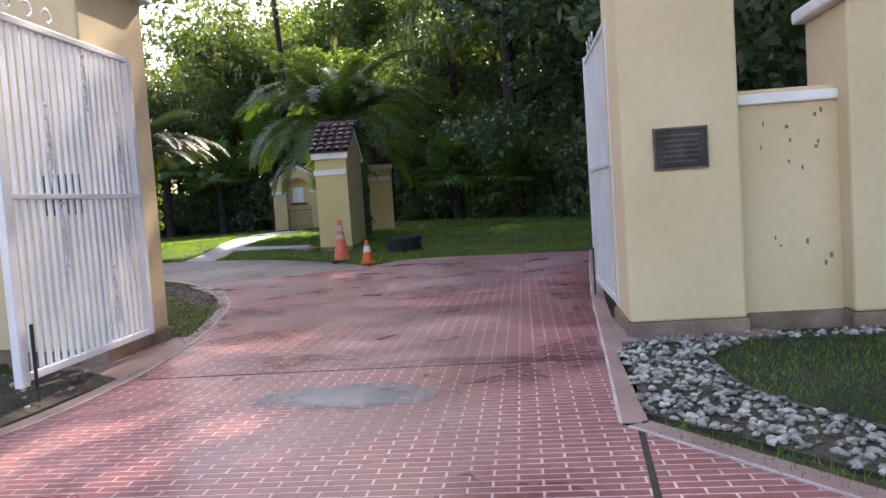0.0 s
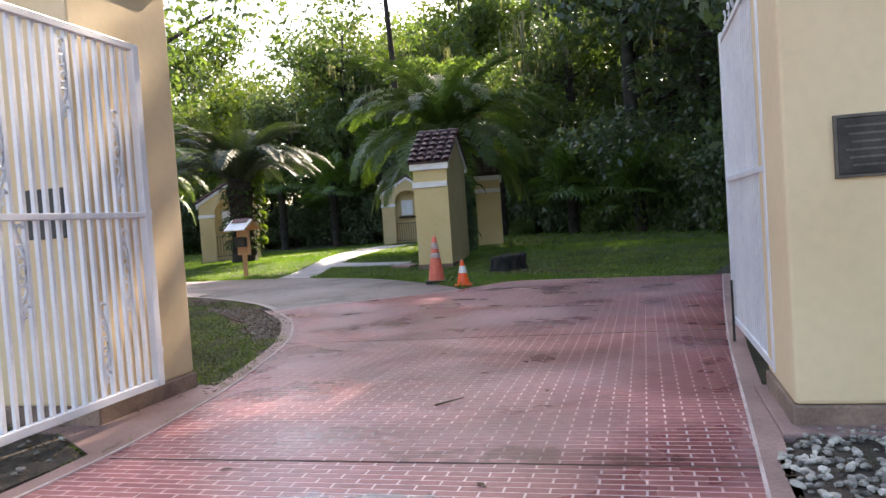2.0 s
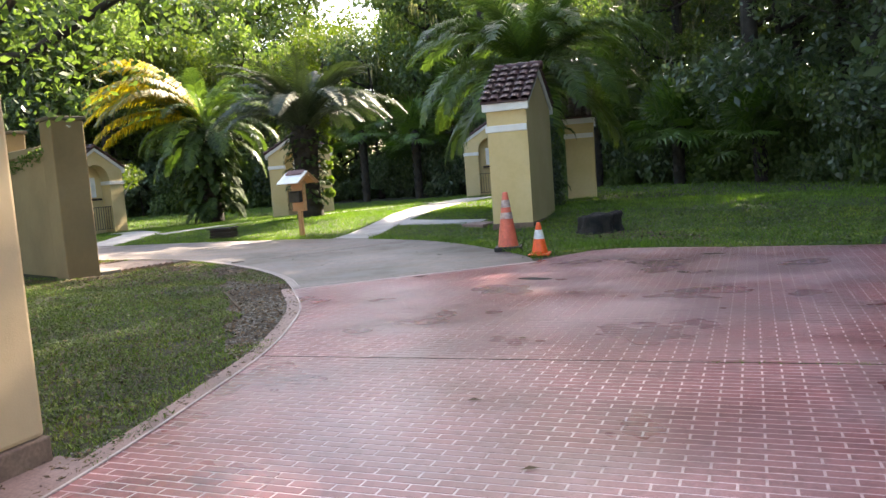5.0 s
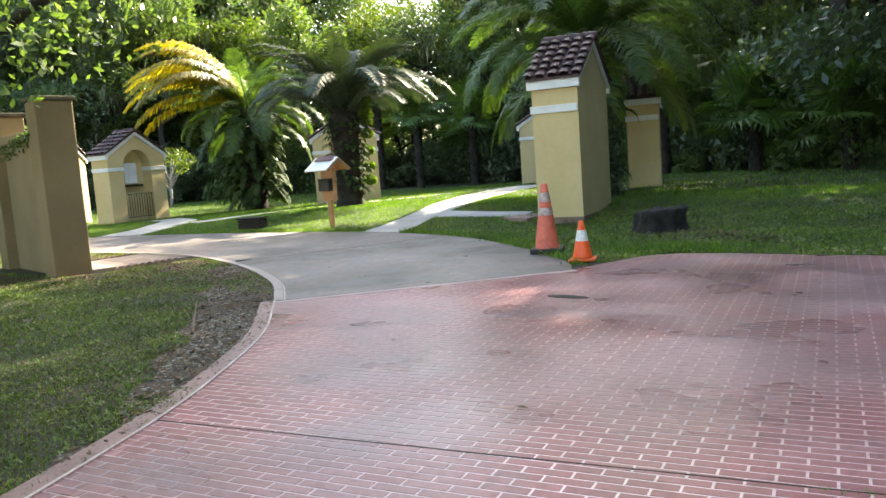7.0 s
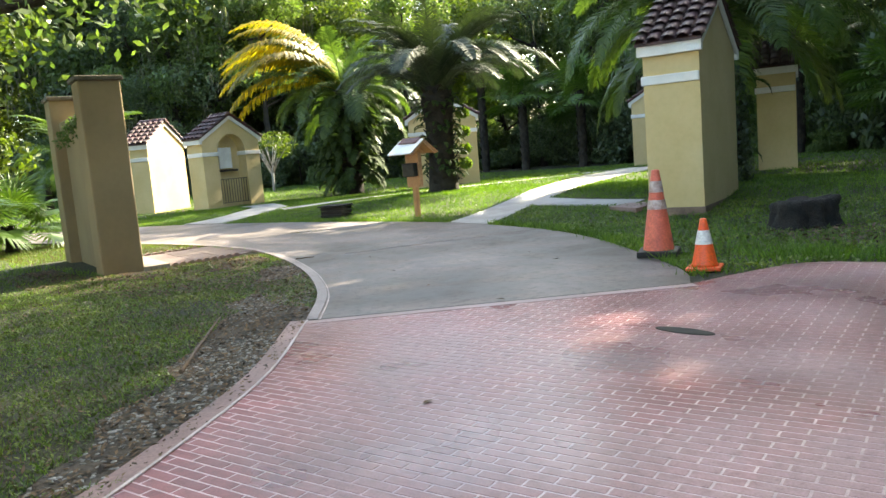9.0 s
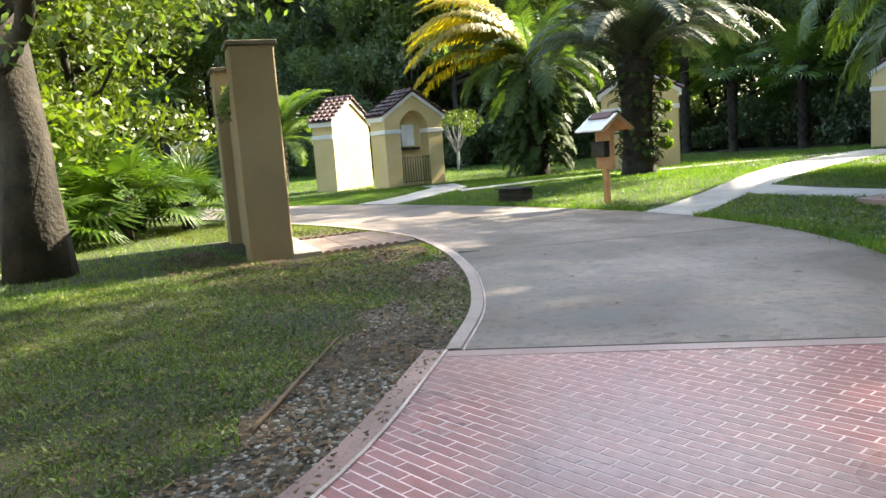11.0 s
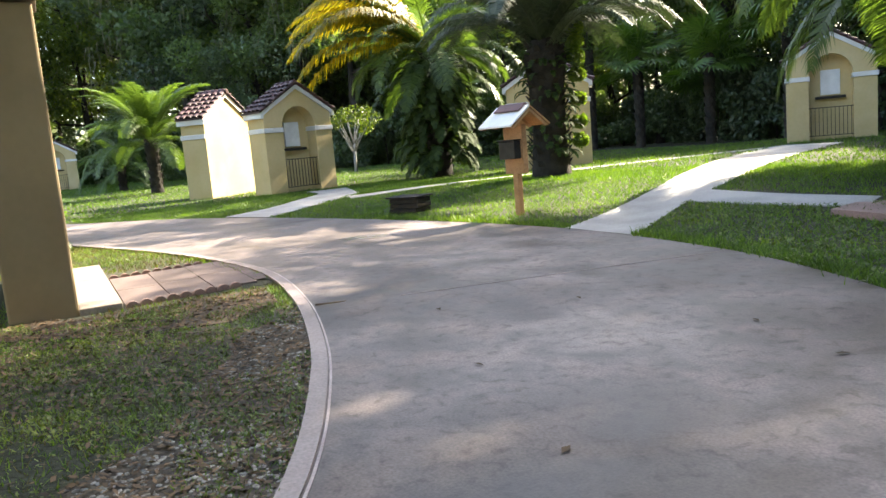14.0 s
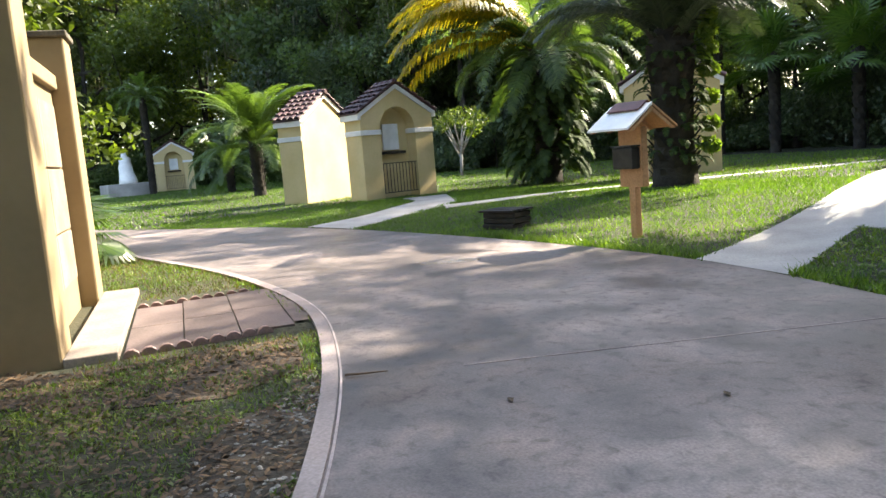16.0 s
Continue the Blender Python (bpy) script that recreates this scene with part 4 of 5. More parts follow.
def off(i, d):
    p, q = edge[max(i - 1, 0)], edge[min(i + 1, len(edge) - 1)]
    w = (q - p).normalized()
    return edge[i] + Vector((-w.y, w.x)) * d


def gap(p):
    """How tall the woods stand: low where the sky opens to the north-west."""
    return 1.15 if -50 < p.x < -23 and p.y > 47 else 1.0


for row, (d, step) in enumerate(((1.8, 4), (6.0, 4), (11.5, 5))):
    for i in range(row, len(edge), step):
        p = off(i, d + rt.uniform(-1.2, 1.2))
        k = rt.choice((0, 1, 2, 2) if row < 2 else (0, 1, 1))
        if p.x < -9 and rt.random() < 0.35:
            k = 4
        hgt = gap(p) * (rt.uniform(1.15, 1.35) if p.x < -50 else rt.uniform(0.70, 0.90) if p.x < -16.0 else rt.uniform(0.60, 0.72) * (1.0 if row == 0 else 1.6) if p.x < -9 else rt.uniform(1.35, 1.55))
        t = tree(k, p.x, p.y, rt.uniform(0, 360), hgt, rt.choice(("tall dark leafy tree at the edge of the woods", "slender leafy tree standing in the dark woods", "tall oak hung with grey moss")) if k < 2 else "tall light-green leafy tree in the woods" if k == 4 else "dark broad-leaved tree at the edge of the woods")
        if k < 2:
            tagged(part("moss", MOSS[k], None, t, "grey hanging moss"), kind="stuff")
for i in range(0, len(edge), 2):
    for d in (0.4, 3.6):
        p = off(i, d + rt.uniform(-0.7, 0.7))
        shrub(rt.choice((0, 1, 2)), p.x, p.y, rt.uniform(0, 360), rt.uniform(0.75, 1.25), "dark undergrowth shrub under the trees", rt.uniform(0.8, 1.5))
# woods farther in, one dim mass of leaves up to the treetops
fr = np.random.RandomState(8)
cl = []
for i in range(0, len(edge)):
    for d in (15.0, 19.0):
        p = off(i, d + fr.uniform(-1, 1))
        for q in range(7):
            cl.append((p.x + fr.uniform(-1.2, 1.2), p.y + fr.uniform(-1.2, 1.2), (0.8 + 1.9 * q) * (0.95 if p.x < -9 else 1.15), fr.uniform(1.3, 2.1)))
fw = part("far_woods", np_mesh(*leaf_cloud(cl, 120000, 0.42, 9), "far_woods", M_LEAF_D), None)
tagged(fw, "dense dark woods behind the garden", "woods", kind="stuff")

# single trees that stand out
for x, y, r, q, k in ((-33.5, 54.5, 40, 0.85, 4), (-29.5, 56.5, 160, 0.8, 1), (-39.5, 52.5, 250, 0.85, 4), (-44.5, 50.0, 90, 0.8, 1), (-25.5, 57.5, 20, 0.85, 4), (-40.0, 63.0, 10, 1.2, 1), (-34.0, 66.0, 120, 1.35, 4), (-28.0, 69.0, 200, 1.4, 1), (-46.5, 58.5, 310, 1.3, 4), (-52.0, 53.0, 75, 1.2, 1), (-22.0, 66.0, 260, 1.5, 4), (-17.0, 64.0, 140, 1.45, 1), (-25.0, 62.0, 75, 1.3, 1), (-37.0, 71.0, 33, 1.1, 1)):
    tree(k, x, y, r, q, "tall light-green leafy tree in the woods")
# Added trees: high open crowns that break up the sun over the drive.
for x, y, r, q in ((-10.8, 41.5, 30, 0.92), (-21.5, 44.0, 150, 0.92)):
    tree(8, x, y, r, q, "very tall oak added to dapple the drive with shade")
tree(7, 0.6, 27.5, 20, 1.0, "dark magnolia with glossy leaves reaching over the lawn")
tree(2, 2.4, 23.6, 70, 0.8, "dark magnolia with glossy leaves beside the drive")
for x, y, r, q in ((-20.0, 11.6, 10, 1.0), (-22.6, 13.4, 100, 1.05), (-26.0, 11.4, 200, 1.1), (-21.5, 9.0, 40, 1.15), (-30.0, 9.6, 300, 1.1)):
    tree(5, x, y, r, q, "leafy tree with sunlit yellow-green leaves behind the wall")
tree(6, -14.25, 12.0, 120, 1.0, "old dark-trunked oak behind the memorial wall")
# Oaks added beyond the view to keep skylight off the gate's west side.
for x, y, r, q in ((-9.5, 4.2, 300, 1.0), (10.5, 9.0, 40, 1.15), (11.5, 3.0, 170, 1.2), (13.0, 14.0, 250, 1.2)):
    tree(6, x, y, r, q, "leafy oak added out of view to shade the gate")

sh = thing("shrub", pose(-9.25, 25.1, lawn_z(-9.25, 25.1)), "dark upright leafy shrub between two shrines", "shrub", "undergrowth at the edge of the woods")
part("stem", STEM, None, sh)
part("crown", np_mesh(*leaf_cloud([(0.05 * math.sin(q), 0.05 * math.cos(q), 0.2 + 0.19 * q, 0.34 - 0.012 * q) for q in range(11)], 1700, 0.07, 71, 0.2), "crown", M_LEAF_D), None, sh)
for x, y in ((-12.5, 38.6), (-4.8, 33.5), (-7.5, 36.4)):
    shrub(1, x, y, 50 * x, 0.4, "low sunlit weed at the foot of the woods")
ivy = np_mesh(*leaf_cloud([(0.5 + 0.45 * q, 0.17, 2.15 - 0.05 * q, 0.17) for q in range(5)], 480, 0.035, 31), "ivy", M_LEAF)
tagged(part("ivy", ivy, None, None, m=MW), "ivy trailing over the back of the memorial wall", "ivy")

# ---------------------------------------------------------------- palms
def frond_mesh(name, L, up, bend, leaf, material, n=44, seed=1, wide=0.023, droop=0.22):
    """One feathery frond: an arching rib with two rows of leaflets."""
    r = random.Random(seed)
    pts, a = [Vector((0, 0, 0))], up
    k = 12
    for i in range(k):
        a -= bend / k * (0.5 + i / k)
        pts.append(pts[-1] + Vector((math.cos(a), 0, math.sin(a))) * (L / k))
    V, F = [], []
    def add(*q):
        b = len(V)
        V.extend(q)
        F.append(tuple(range(b, b + len(q))))
    for i in range(k):
        w0, w1 = 0.022 * (1 - i / k) + 0.004, 0.022 * (1 - (i + 1) / k) + 0.004
        p, q = pts[i], pts[i + 1]
        add((p.x, -w0, p.z), (p.x, w0, p.z), (q.x, w1, q.z), (q.x, -w1, q.z))
        add((p.x, 0, p.z - w0), (p.x, w0, p.z), (q.x, w1, q.z), (q.x, 0, q.z - w1))
        add((p.x, -w0, p.z), (p.x, 0, p.z - w0), (q.x, 0, q.z - w1), (q.x, -w1, q.z))
    for j in range(n):
        f = 0.12 + 0.88 * j / (n - 1)
        u = f * k
        i = min(int(u), k - 1)
        p = pts[i].lerp(pts[i + 1], u - i)
        d = (pts[i + 1] - pts[i]).normalized()
        ll = leaf * 1.15 * (math.sin(math.pi * min(1, f * 0.85 + 0.12)) ** 0.6) * r.uniform(0.85, 1.1)
        for s in (-1, 1):
            way = (d * 0.65 + Vector((0, s * 0.85, 0)) + Vector((0, 0, r.uniform(0.05, 0.3)))).normalized()
            m = p + way * ll * 0.55
            e = p + way * ll + Vector((0, 0, -droop * ll))
            w = d * wide
            add(tuple(p - w), tuple(m - w * 1.1), tuple(e), tuple(m + w * 1.1), tuple(p + w))
    return raw(V, F, name, material)


def frond_set(L, leaf, material, seed, n=60, wide=0.020):
    return [frond_mesh("frond", L, 1.25, 1.3, leaf, material, n, seed, wide), frond_mesh("frond", L * 1.05, 0.9, 1.75, leaf, material, n, seed + 1, wide, 0.35), frond_mesh("frond", L, 0.45, 1.85, leaf, material, n, seed + 2, wide, 0.35), frond_mesh("frond", L * 0.85, -0.1, 1.35, leaf, material, n, seed + 3, wide, 0.35)]


FR_G = frond_set(3.4, 0.50, M_PALM_G, 20, 76, 0.015)
FR_L = frond_set(3.6, 0.55, M_PALM, 30)
FR_Y = frond_mesh("yellow_frond", 5.2, 0.80, 1.75, 0.55, M_PALM_Y, 84, 50, 0.026, 0.55)
FERN = [frond_mesh("fern", 0.75, 0.7, 2.1, 0.15, M_FERN, 18, 60), frond_mesh("fern", 0.6, 0.2, 1.6, 0.14, M_FERN, 16, 61)]


def palm_trunk(h, r, seed):
    bm = bmesh.new()
    rn = random.Random(seed)
    lathe(bm, [(r * 1.25, -0.2), (r * 1.05, 0.1), (r * 0.9, h * 0.3), (r * 0.95, h * 0.7), (r * 1.15, h * 0.92), (r * 0.7, h + 0.15)], 12)
    for j in range(int(h * 7)):
        for i in range(5):
            a = i * 1.257 + j * 0.6
            z = 0.2 + j / 7
            c, s = math.cos(a), math.sin(a)
            b = [bm.verts.new((c * r * 0.9 - s * q, s * r * 0.9 + c * q, z + w)) for q, w in ((-0.09, 0.0), (0.09, 0.0))]
            e = [bm.verts.new((c * r * 1.22 - s * q, s * r * 1.22 + c * q, z + 0.17)) for q in (0.05, -0.05)]
            bm.faces.new((b[0], b[1], e[0], e[1]))
    return mesh_of(bm, "trunk", M_BARK)


def palm(x, y, h, r, fronds, n, label, seed, ferns=0, yellow=(), fern_size=1.0, size=1.0):
    rn = random.Random(seed)
    t = thing("palm_tree", pose(x, y, lawn_z(x, y), 0, 0, 0), label, "palm tree", "palms on the lawn")
    part("trunk", palm_trunk(h, r, seed), None, t)
    for i in range(n):
        k = (0, 1, 2, 1, 3, 2)[i % 6]
        part("frond", fronds[k], None, t, m=Matrix.Translation((0, 0, h + rn.uniform(-0.1, 0.2) - 0.1 * k)) @ Matrix.Rotation(i * 2.39996 + rn.uniform(-0.2, 0.2), 4, "Z") @ Matrix.Rotation(rn.uniform(-0.15, 0.15), 4, "X") @ Matrix.Scale(size * rn.uniform(0.85, 1.1), 4))
    for a, up in yellow:
        part("yellow_frond", FR_Y, None, t, "sunlit yellowing frond", Matrix.Translation((0, 0, h)) @ Matrix.Rotation(radians(a), 4, "Z") @ Matrix.Rotation(radians(-up), 4, "Y"))
    for i in range(ferns):
        a, z = rn.uniform(0, 6.28), rn.uniform(0.35, h * 0.95)
        part("fern", FERN[i % 2], None, t, "", Matrix.Translation((r * math.cos(a), r * math.sin(a), z)) @ Matrix.Rotation(a, 4, "Z") @ Matrix.Scale(fern_size * rn.uniform(0.8, 1.45), 4))
    return t


palm(-26.2, 28.4, 3.9, 0.40, FR_L, 34, "palm with yellowing arched fronds and ferns on its trunk", 1, 260, ((252, 4), (241, 12), (264, -2), (236, 0), (247, -14), (270, 12), (257, 22), (243, -22), (232, 10), (250, 28), (276, 2)), 1.25)
palm(-18.1, 25.6, 2.8, 0.42, [FR_G[0], FR_G[1], FR_G[0], FR_G[1]], 46, "grey-green feathery palm with a vine on its trunk", 2, 190, (), 0.46)
palm(-10.6, 27.0, 3.7, 0.30, FR_L, 64, "lush feathery palm behind the shrine", 3, 60, (), 1.0, 1.08)
palm(-38.0, 22.6, 2.1, 0.25, [FR_L[0], FR_L[0], FR_L[1], FR_L[2]], 40, "young feathery palm on the sunlit lawn", 4, 0, (), 1.0, 0.95)
palm(-56.7, 20.8, 5.8, 0.2, FR_L, 34, "tall drooping palm beyond the lawn", 5, 0, (), 1.0, 0.55)
palm(-46.0, 23.2, 1.2, 0.2, FR_L, 20, "small feathery palm in the far garden", 6, 0, (), 1.0, 0.7)
vine = np_mesh(*leaf_cloud([(0.18 * math.cos(q), 0.18 * math.sin(q), z, 0.19) for q, z in ((0.2, 2.6), (0.3, 2.2), (0.5, 1.7), (0.6, 1.2), (0.3, 0.8), (0.1, 2.9), (0.4, 3.2))], 1500, 0.075, 77), "vine", M_VINE_SUNLIT)
vo = part("vine", vine, None, None, m=pose(-17.74, 25.93, 0.15, 0, 0, 25))
tagged(vo, "leafy vine climbing the palm trunk, coloured as if sunlit", "vine")


def fan_leaf_mesh(seed, n=22, R=0.75):
    r = random.Random(seed)
    V, F = [], []
    def add(*q):
        b = len(V)
        V.extend(q)
        F.append(tuple(range(b, b + len(q))))
    add((0, -0.012, 0), (0, 0.012, 0), (0.8, 0.01, 0.35), (0.8, -0.01, 0.35))
    add((0, 0, -0.015), (0, 0.012, 0), (0.8, 0.01, 0.35), (0.8, 0, 0.335))
    c = Vector((0.8, 0, 0.35))
    for i in range(n):
        a = -2.3 + 4.6 * i / (n - 1)
        rr = R * (0.75 + 0.25 * math.cos(a * 0.6)) * r.uniform(0.9, 1.08)
        w = Vector((math.cos(a), math.sin(a), 0.12 - 0.1 * abs(a)))
        sd = Vector((-math.sin(a), math.cos(a), 0)) * 0.034
        m = c + w * rr * 0.55
        add(tuple(c), tuple(m - sd), tuple(c + w * rr + Vector((0, 0, -0.12))), tuple(m + sd + Vector((0, 0, 0.02))))
    return raw(V, F, "fan_leaf", M_FAN)


FAN = [fan_leaf_mesh(1), fan_leaf_mesh(2), fan_leaf_mesh(3, 18, 0.9)]


def fan_palm(x, y, h, n, s, label, seed):
    rn = random.Random(seed)
    t = thing("fan_palm", pose(x, y, lawn_z(x, y), 0, 0, 0) @ Matrix.Scale(s, 4), label, "fan palm", "fan palms")
    part("trunk", palm_trunk(h, 0.14, seed), None, t)
    for i in range(n):
        part("fan_leaf", FAN[i % 3], None, t, m=Matrix.Translation((0, 0, h * rn.uniform(0.7, 1.0))) @ Matrix.Rotation(i * 2.4 + rn.uniform(-0.3, 0.3), 4, "Z") @ Matrix.Rotation(radians(rn.uniform(-75, 35)), 4, "Y") @ Matrix.Rotation(rn.uniform(-0.4, 0.4), 4, "X"))
    return t


for i, (x, y, h, s) in enumerate(((-18.4, 13.5, 0.6, 1.0), (-19.6, 12.8, 0.9, 1.1), (-18.2, 12.4, 0.5, 0.95), (-20.6, 14.0, 0.5, 0.9), (-21.2, 12.5, 1.1, 1.1), (-17.0, 12.1, 0.5, 0.8), (-19.5, 14.8, 0.5, 0.85))):
    fan_palm(x, y, h, 20, s, "bushy green fan palm behind the memorial wall", i)
for i, (x, y, h, s) in enumerate(((-30.0, 43.0, 3.0, 1.5), (-26.5, 43.5, 2.6, 1.5), (-22.5, 43.0, 3.6, 1.6), (-13.5, 38.5, 2.6, 1.5), (-33.5, 43.5, 4.0, 1.5), (-18.5, 42.0, 3.2, 1.5), (-40.0, 39.0, 2.5, 1.5), (-9.5, 36.8, 1.5, 1.4), (-6.0, 34.0, 1.0, 1.4))):
    fan_palm(x, y, h, 34, s, "cabbage palm with hanging old leaves at the woods", 20 + i)

# ---------------------------------------------------------------- sapling
sp = thing("sapling", pose(-38.0, 31.9, lawn_z(-38.0, 31.9)) @ Matrix.Scale(1.45, 4), "small bare-branched sapling with sparse pale leaves", "sapling")
rs = random.Random(4)
part("trunk", tube(bmesh.new(), [(0, 0, -0.2), (0.05, 0, 0.5), (0, 0.05, 1.0)], [0.06, 0.05, 0.04], 6), M_WALK, sp, "pale grey trunk")
sb_bl = []
for i in range(12):
    a = i * 2.4
    e = Vector((math.cos(a) * rs.uniform(0.4, 0.95), math.sin(a) * rs.uniform(0.4, 0.95), rs.uniform(1.2, 2.1)))
    part("twig", tube(bmesh.new(), [(0, 0.03, rs.uniform(0.5, 1.0)), e * 0.6 + Vector((0, 0, 0.3)), e], [0.028, 0.016, 0.006], 5), M_WALK, sp)
    sb_bl.append((e.x, e.y, e.z, 0.3))
part("crown", np_mesh(*leaf_cloud(sb_bl, 1300, 0.055, 6), "crown", M_LEAF_Y), None, sp)

# ---------------------------------------------------------------- pavers by the memorial wall
pv = thing("paver_path", pose(-12.86, 14.56, 0, 0, 0, 171.5), "worn brown square pavers before the memorial wall", "paving", kind="structure")
paver = mesh_of(boxm(-0.474, 0.474, -0.203, 0.203, -0.05, 0.004, 0.004), "paver", simple("paver_brown", (0.085, 0.062, 0.058), (0.150, 0.110, 0.103), 2.0, 50, 0.8, rand=0.12))
for i in range(2):
    for j in range(4):
        pm = pose(0.55 + 0.96 * i + 0.10 * j, -0.85 - 0.415 * j, 0)
        wm = MW @ pm
        corners = [wm @ Vector((u * 0.474, v * 0.203, 0)) for u in (-1, 1) for v in (-1, 1)]
        if not any(inside(c, conc_poly) for c in corners):
            part("paver", paver, None, pv, m=pm)
            continue
        cut_bm = bmesh.new()
        for u in range(24):
            for v in range(10):
                u0, v0 = -0.474 + 0.0395 * u, -0.203 + 0.0406 * v
                if not inside(wm @ Vector((u0 + 0.02, v0 + 0.02, 0)), conc_poly):
                    cut_bm.faces.new([cut_bm.verts.new((p, q, 0.004)) for p, q in ((u0, v0), (u0 + 0.0395, v0), (u0 + 0.0395, v0 + 0.0406), (u0, v0 + 0.0406))])
        bmesh.ops.remove_doubles(cut_bm, verts=cut_bm.verts, dist=0.001)
        if cut_bm.faces:
            part("paver", cut_bm, paver.materials[0], pv, m=pm)
edging = mesh_of(tube(bmesh.new(), [(-0.03, 0, 0.0), (0.03, 0, 0.0)], [0.058, 0.058], 10), "edging_brick", M_KERB)
for k in range(9):
    part("edging_brick", edging, None, pv, m=pose(0.03 + 0.018 * k, -0.70 - 0.118 * k, -0.015, 0, 0, 4 * (k % 3)))
    part("edging_brick", edging, None, pv, m=pose(2.06 + 0.018 * k, -0.70 - 0.118 * k, -0.025, 0, 0, 5 * (k % 3)))

# ---------------------------------------------------------------- joints, puddles, dark smear
M_GAP = simple("joint_dirt", (0.02, 0.017, 0.015), (0.045, 0.04, 0.03), 6.0, 60, 0.9)
def joint(name, a, b, w=0.012, material=None):
    band_line = [Vector(a).lerp(Vector(b), q / 12) + Vector((0, 0.008 * noise.noise((q * 0.7, a[0], 0)))) for q in range(13)]
    tagged(ribbon(band_line, -w, w, -0.02, 0.002, name, material or M_GAP), "dirt-filled joint across the drive", "joint", kind="structure")


joint("joint_near", (-3.46, 7.58), (0.0, 8.33), 0.008)
joint("joint_middle", (-5.08, 11.25), (-0.55, 12.36), 0.004)
joint("joint_concrete", (-7.53, 14.04), (-5.52, 16.58), 0.016)
joint("joint_slab", (-10.92, 16.9), (-9.85, 19.75), 0.006, M_KERBC)
joint("joint_flare", (0.29, 6.72), (0.62, 4.2), 0.016)
edge_line = [Vector((-7.53, 14.04)).lerp(Vector((-5.50, 16.62)), q / 12) for q in range(13)]
band("drive_border", edge_line, -0.02, -0.14, 0.003, M_PINK, "plain pinkish concrete border beside the concrete drive")


def puddle_sheen_material():
    m, n, l, b = mat("puddle_painted_sheen", 0.08)
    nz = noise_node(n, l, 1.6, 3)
    # Pale base colour stands in for sky mirrored in the puddle.
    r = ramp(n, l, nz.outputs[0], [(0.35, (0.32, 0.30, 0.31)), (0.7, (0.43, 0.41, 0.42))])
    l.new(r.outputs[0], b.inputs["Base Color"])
    rr = ramp(n, l, noise_node(n, l, 5, 3).outputs[0], [(0.4, (0.12, 0.12, 0.12)), (0.75, (0.28, 0.28, 0.28))])
    l.new(rr.outputs[0], b.inputs["Roughness"])
    tc = n.new("ShaderNodeTexCoord")
    ln = n.new("ShaderNodeVectorMath")
    ln.operation = "LENGTH"
    sc = n.new("ShaderNodeVectorMath")
    sc.operation = "MULTIPLY"
    sc.inputs[1].default_value = (1 / 1.0, 1 / 0.50, 1)
    l.new(tc.outputs["Object"], sc.inputs[0])
    l.new(sc.outputs[0], ln.inputs[0])
    ed = n.new("ShaderNodeMath")
    ed.operation = "MULTIPLY_ADD"
    l.new(noise_node(n, l, 7, 5).outputs[0], ed.inputs[0])
    ed.inputs[1].default_value = 0.7
    l.new(ln.outputs["Value"], ed.inputs[2])
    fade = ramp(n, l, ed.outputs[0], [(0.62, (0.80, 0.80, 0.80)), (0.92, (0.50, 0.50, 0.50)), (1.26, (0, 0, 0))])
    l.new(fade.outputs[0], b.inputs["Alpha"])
    return m


M_PUDDLE_SHEEN = puddle_sheen_material()
def puddle(x, y, a, b, r, seed, label, size=1.0):
    bm = bmesh.new()
    pts = []
    for i in range(48):
        q = 2 * math.pi * i / 48
        k = 1 + 0.35 * noise.noise((math.cos(q) * 1.6 + seed, math.sin(q) * 1.6, seed))
        pts.append(bm.verts.new((a * k * math.cos(q), b * k * math.sin(q), 0)))
    bm.faces.new(pts)
    tagged(part("puddle", bm, M_PUDDLE_SHEEN, None, m=pose(x, y, 0.0035, 0, 0, r) @ Matrix.Scale(size, 4)), label, "puddle", kind="structure")


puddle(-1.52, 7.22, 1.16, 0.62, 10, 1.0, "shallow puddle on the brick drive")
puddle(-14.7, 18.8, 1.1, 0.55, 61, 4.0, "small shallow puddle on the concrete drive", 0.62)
# Flattened dark disc that draws an elongated smear on the bricks.
cover = part("drain_cover", lathe(bmesh.new(), [(0.17, -0.02), (0.17, 0.004), (0.15, 0.006), (0.02, 0.005)], 20), M_GAP, None, m=pose(-4.72, 15.12, 0) @ Matrix.Diagonal((1.25, 0.4, 1, 1)))
tagged(cover, "dark elongated smear on the brick drive", "drain cover")

# ---------------------------------------------------------------- stones
def stone_meshes():
    out = []
    for s in range(5):
        bm = bmesh.new()
        bmesh.ops.create_icosphere(bm, subdivisions=2 if s < 1 else 1, radius=0.036)
        for v in bm.verts:
            k = 1 + 0.5 * noise.noise(v.co * 24 + Vector((s * 3.1, 0, 0)))
            v.co = Vector((v.co.x * k * (1.25 - 0.08 * s), v.co.y * k * (0.9 + 0.06 * s), v.co.z * k * 0.62))
        for f in bm.faces:
            f.smooth = True
        out.append(mesh_of(bm, "stone", M_STONE))
    return out


STONES = stone_meshes()
rs = random.Random(12)
bed_r = [(0.12, 8.95), (0.04, 8.4), (0.30, 6.95), (0.95, 6.42), (2.0, 5.5), (2.6, 5.3), (1.5, 6.6), (0.85, 7.4), (0.62, 8.3), (1.0, 8.95), (2.6, 9.25), (2.6, 9.5), (0.95, 9.15)]
bed_l = [(-3.60, 7.2), (-3.66, 7.55), (-4.3, 7.85), (-5.6, 7.6), (-5.6, 6.8), (-3.50, 6.4)]
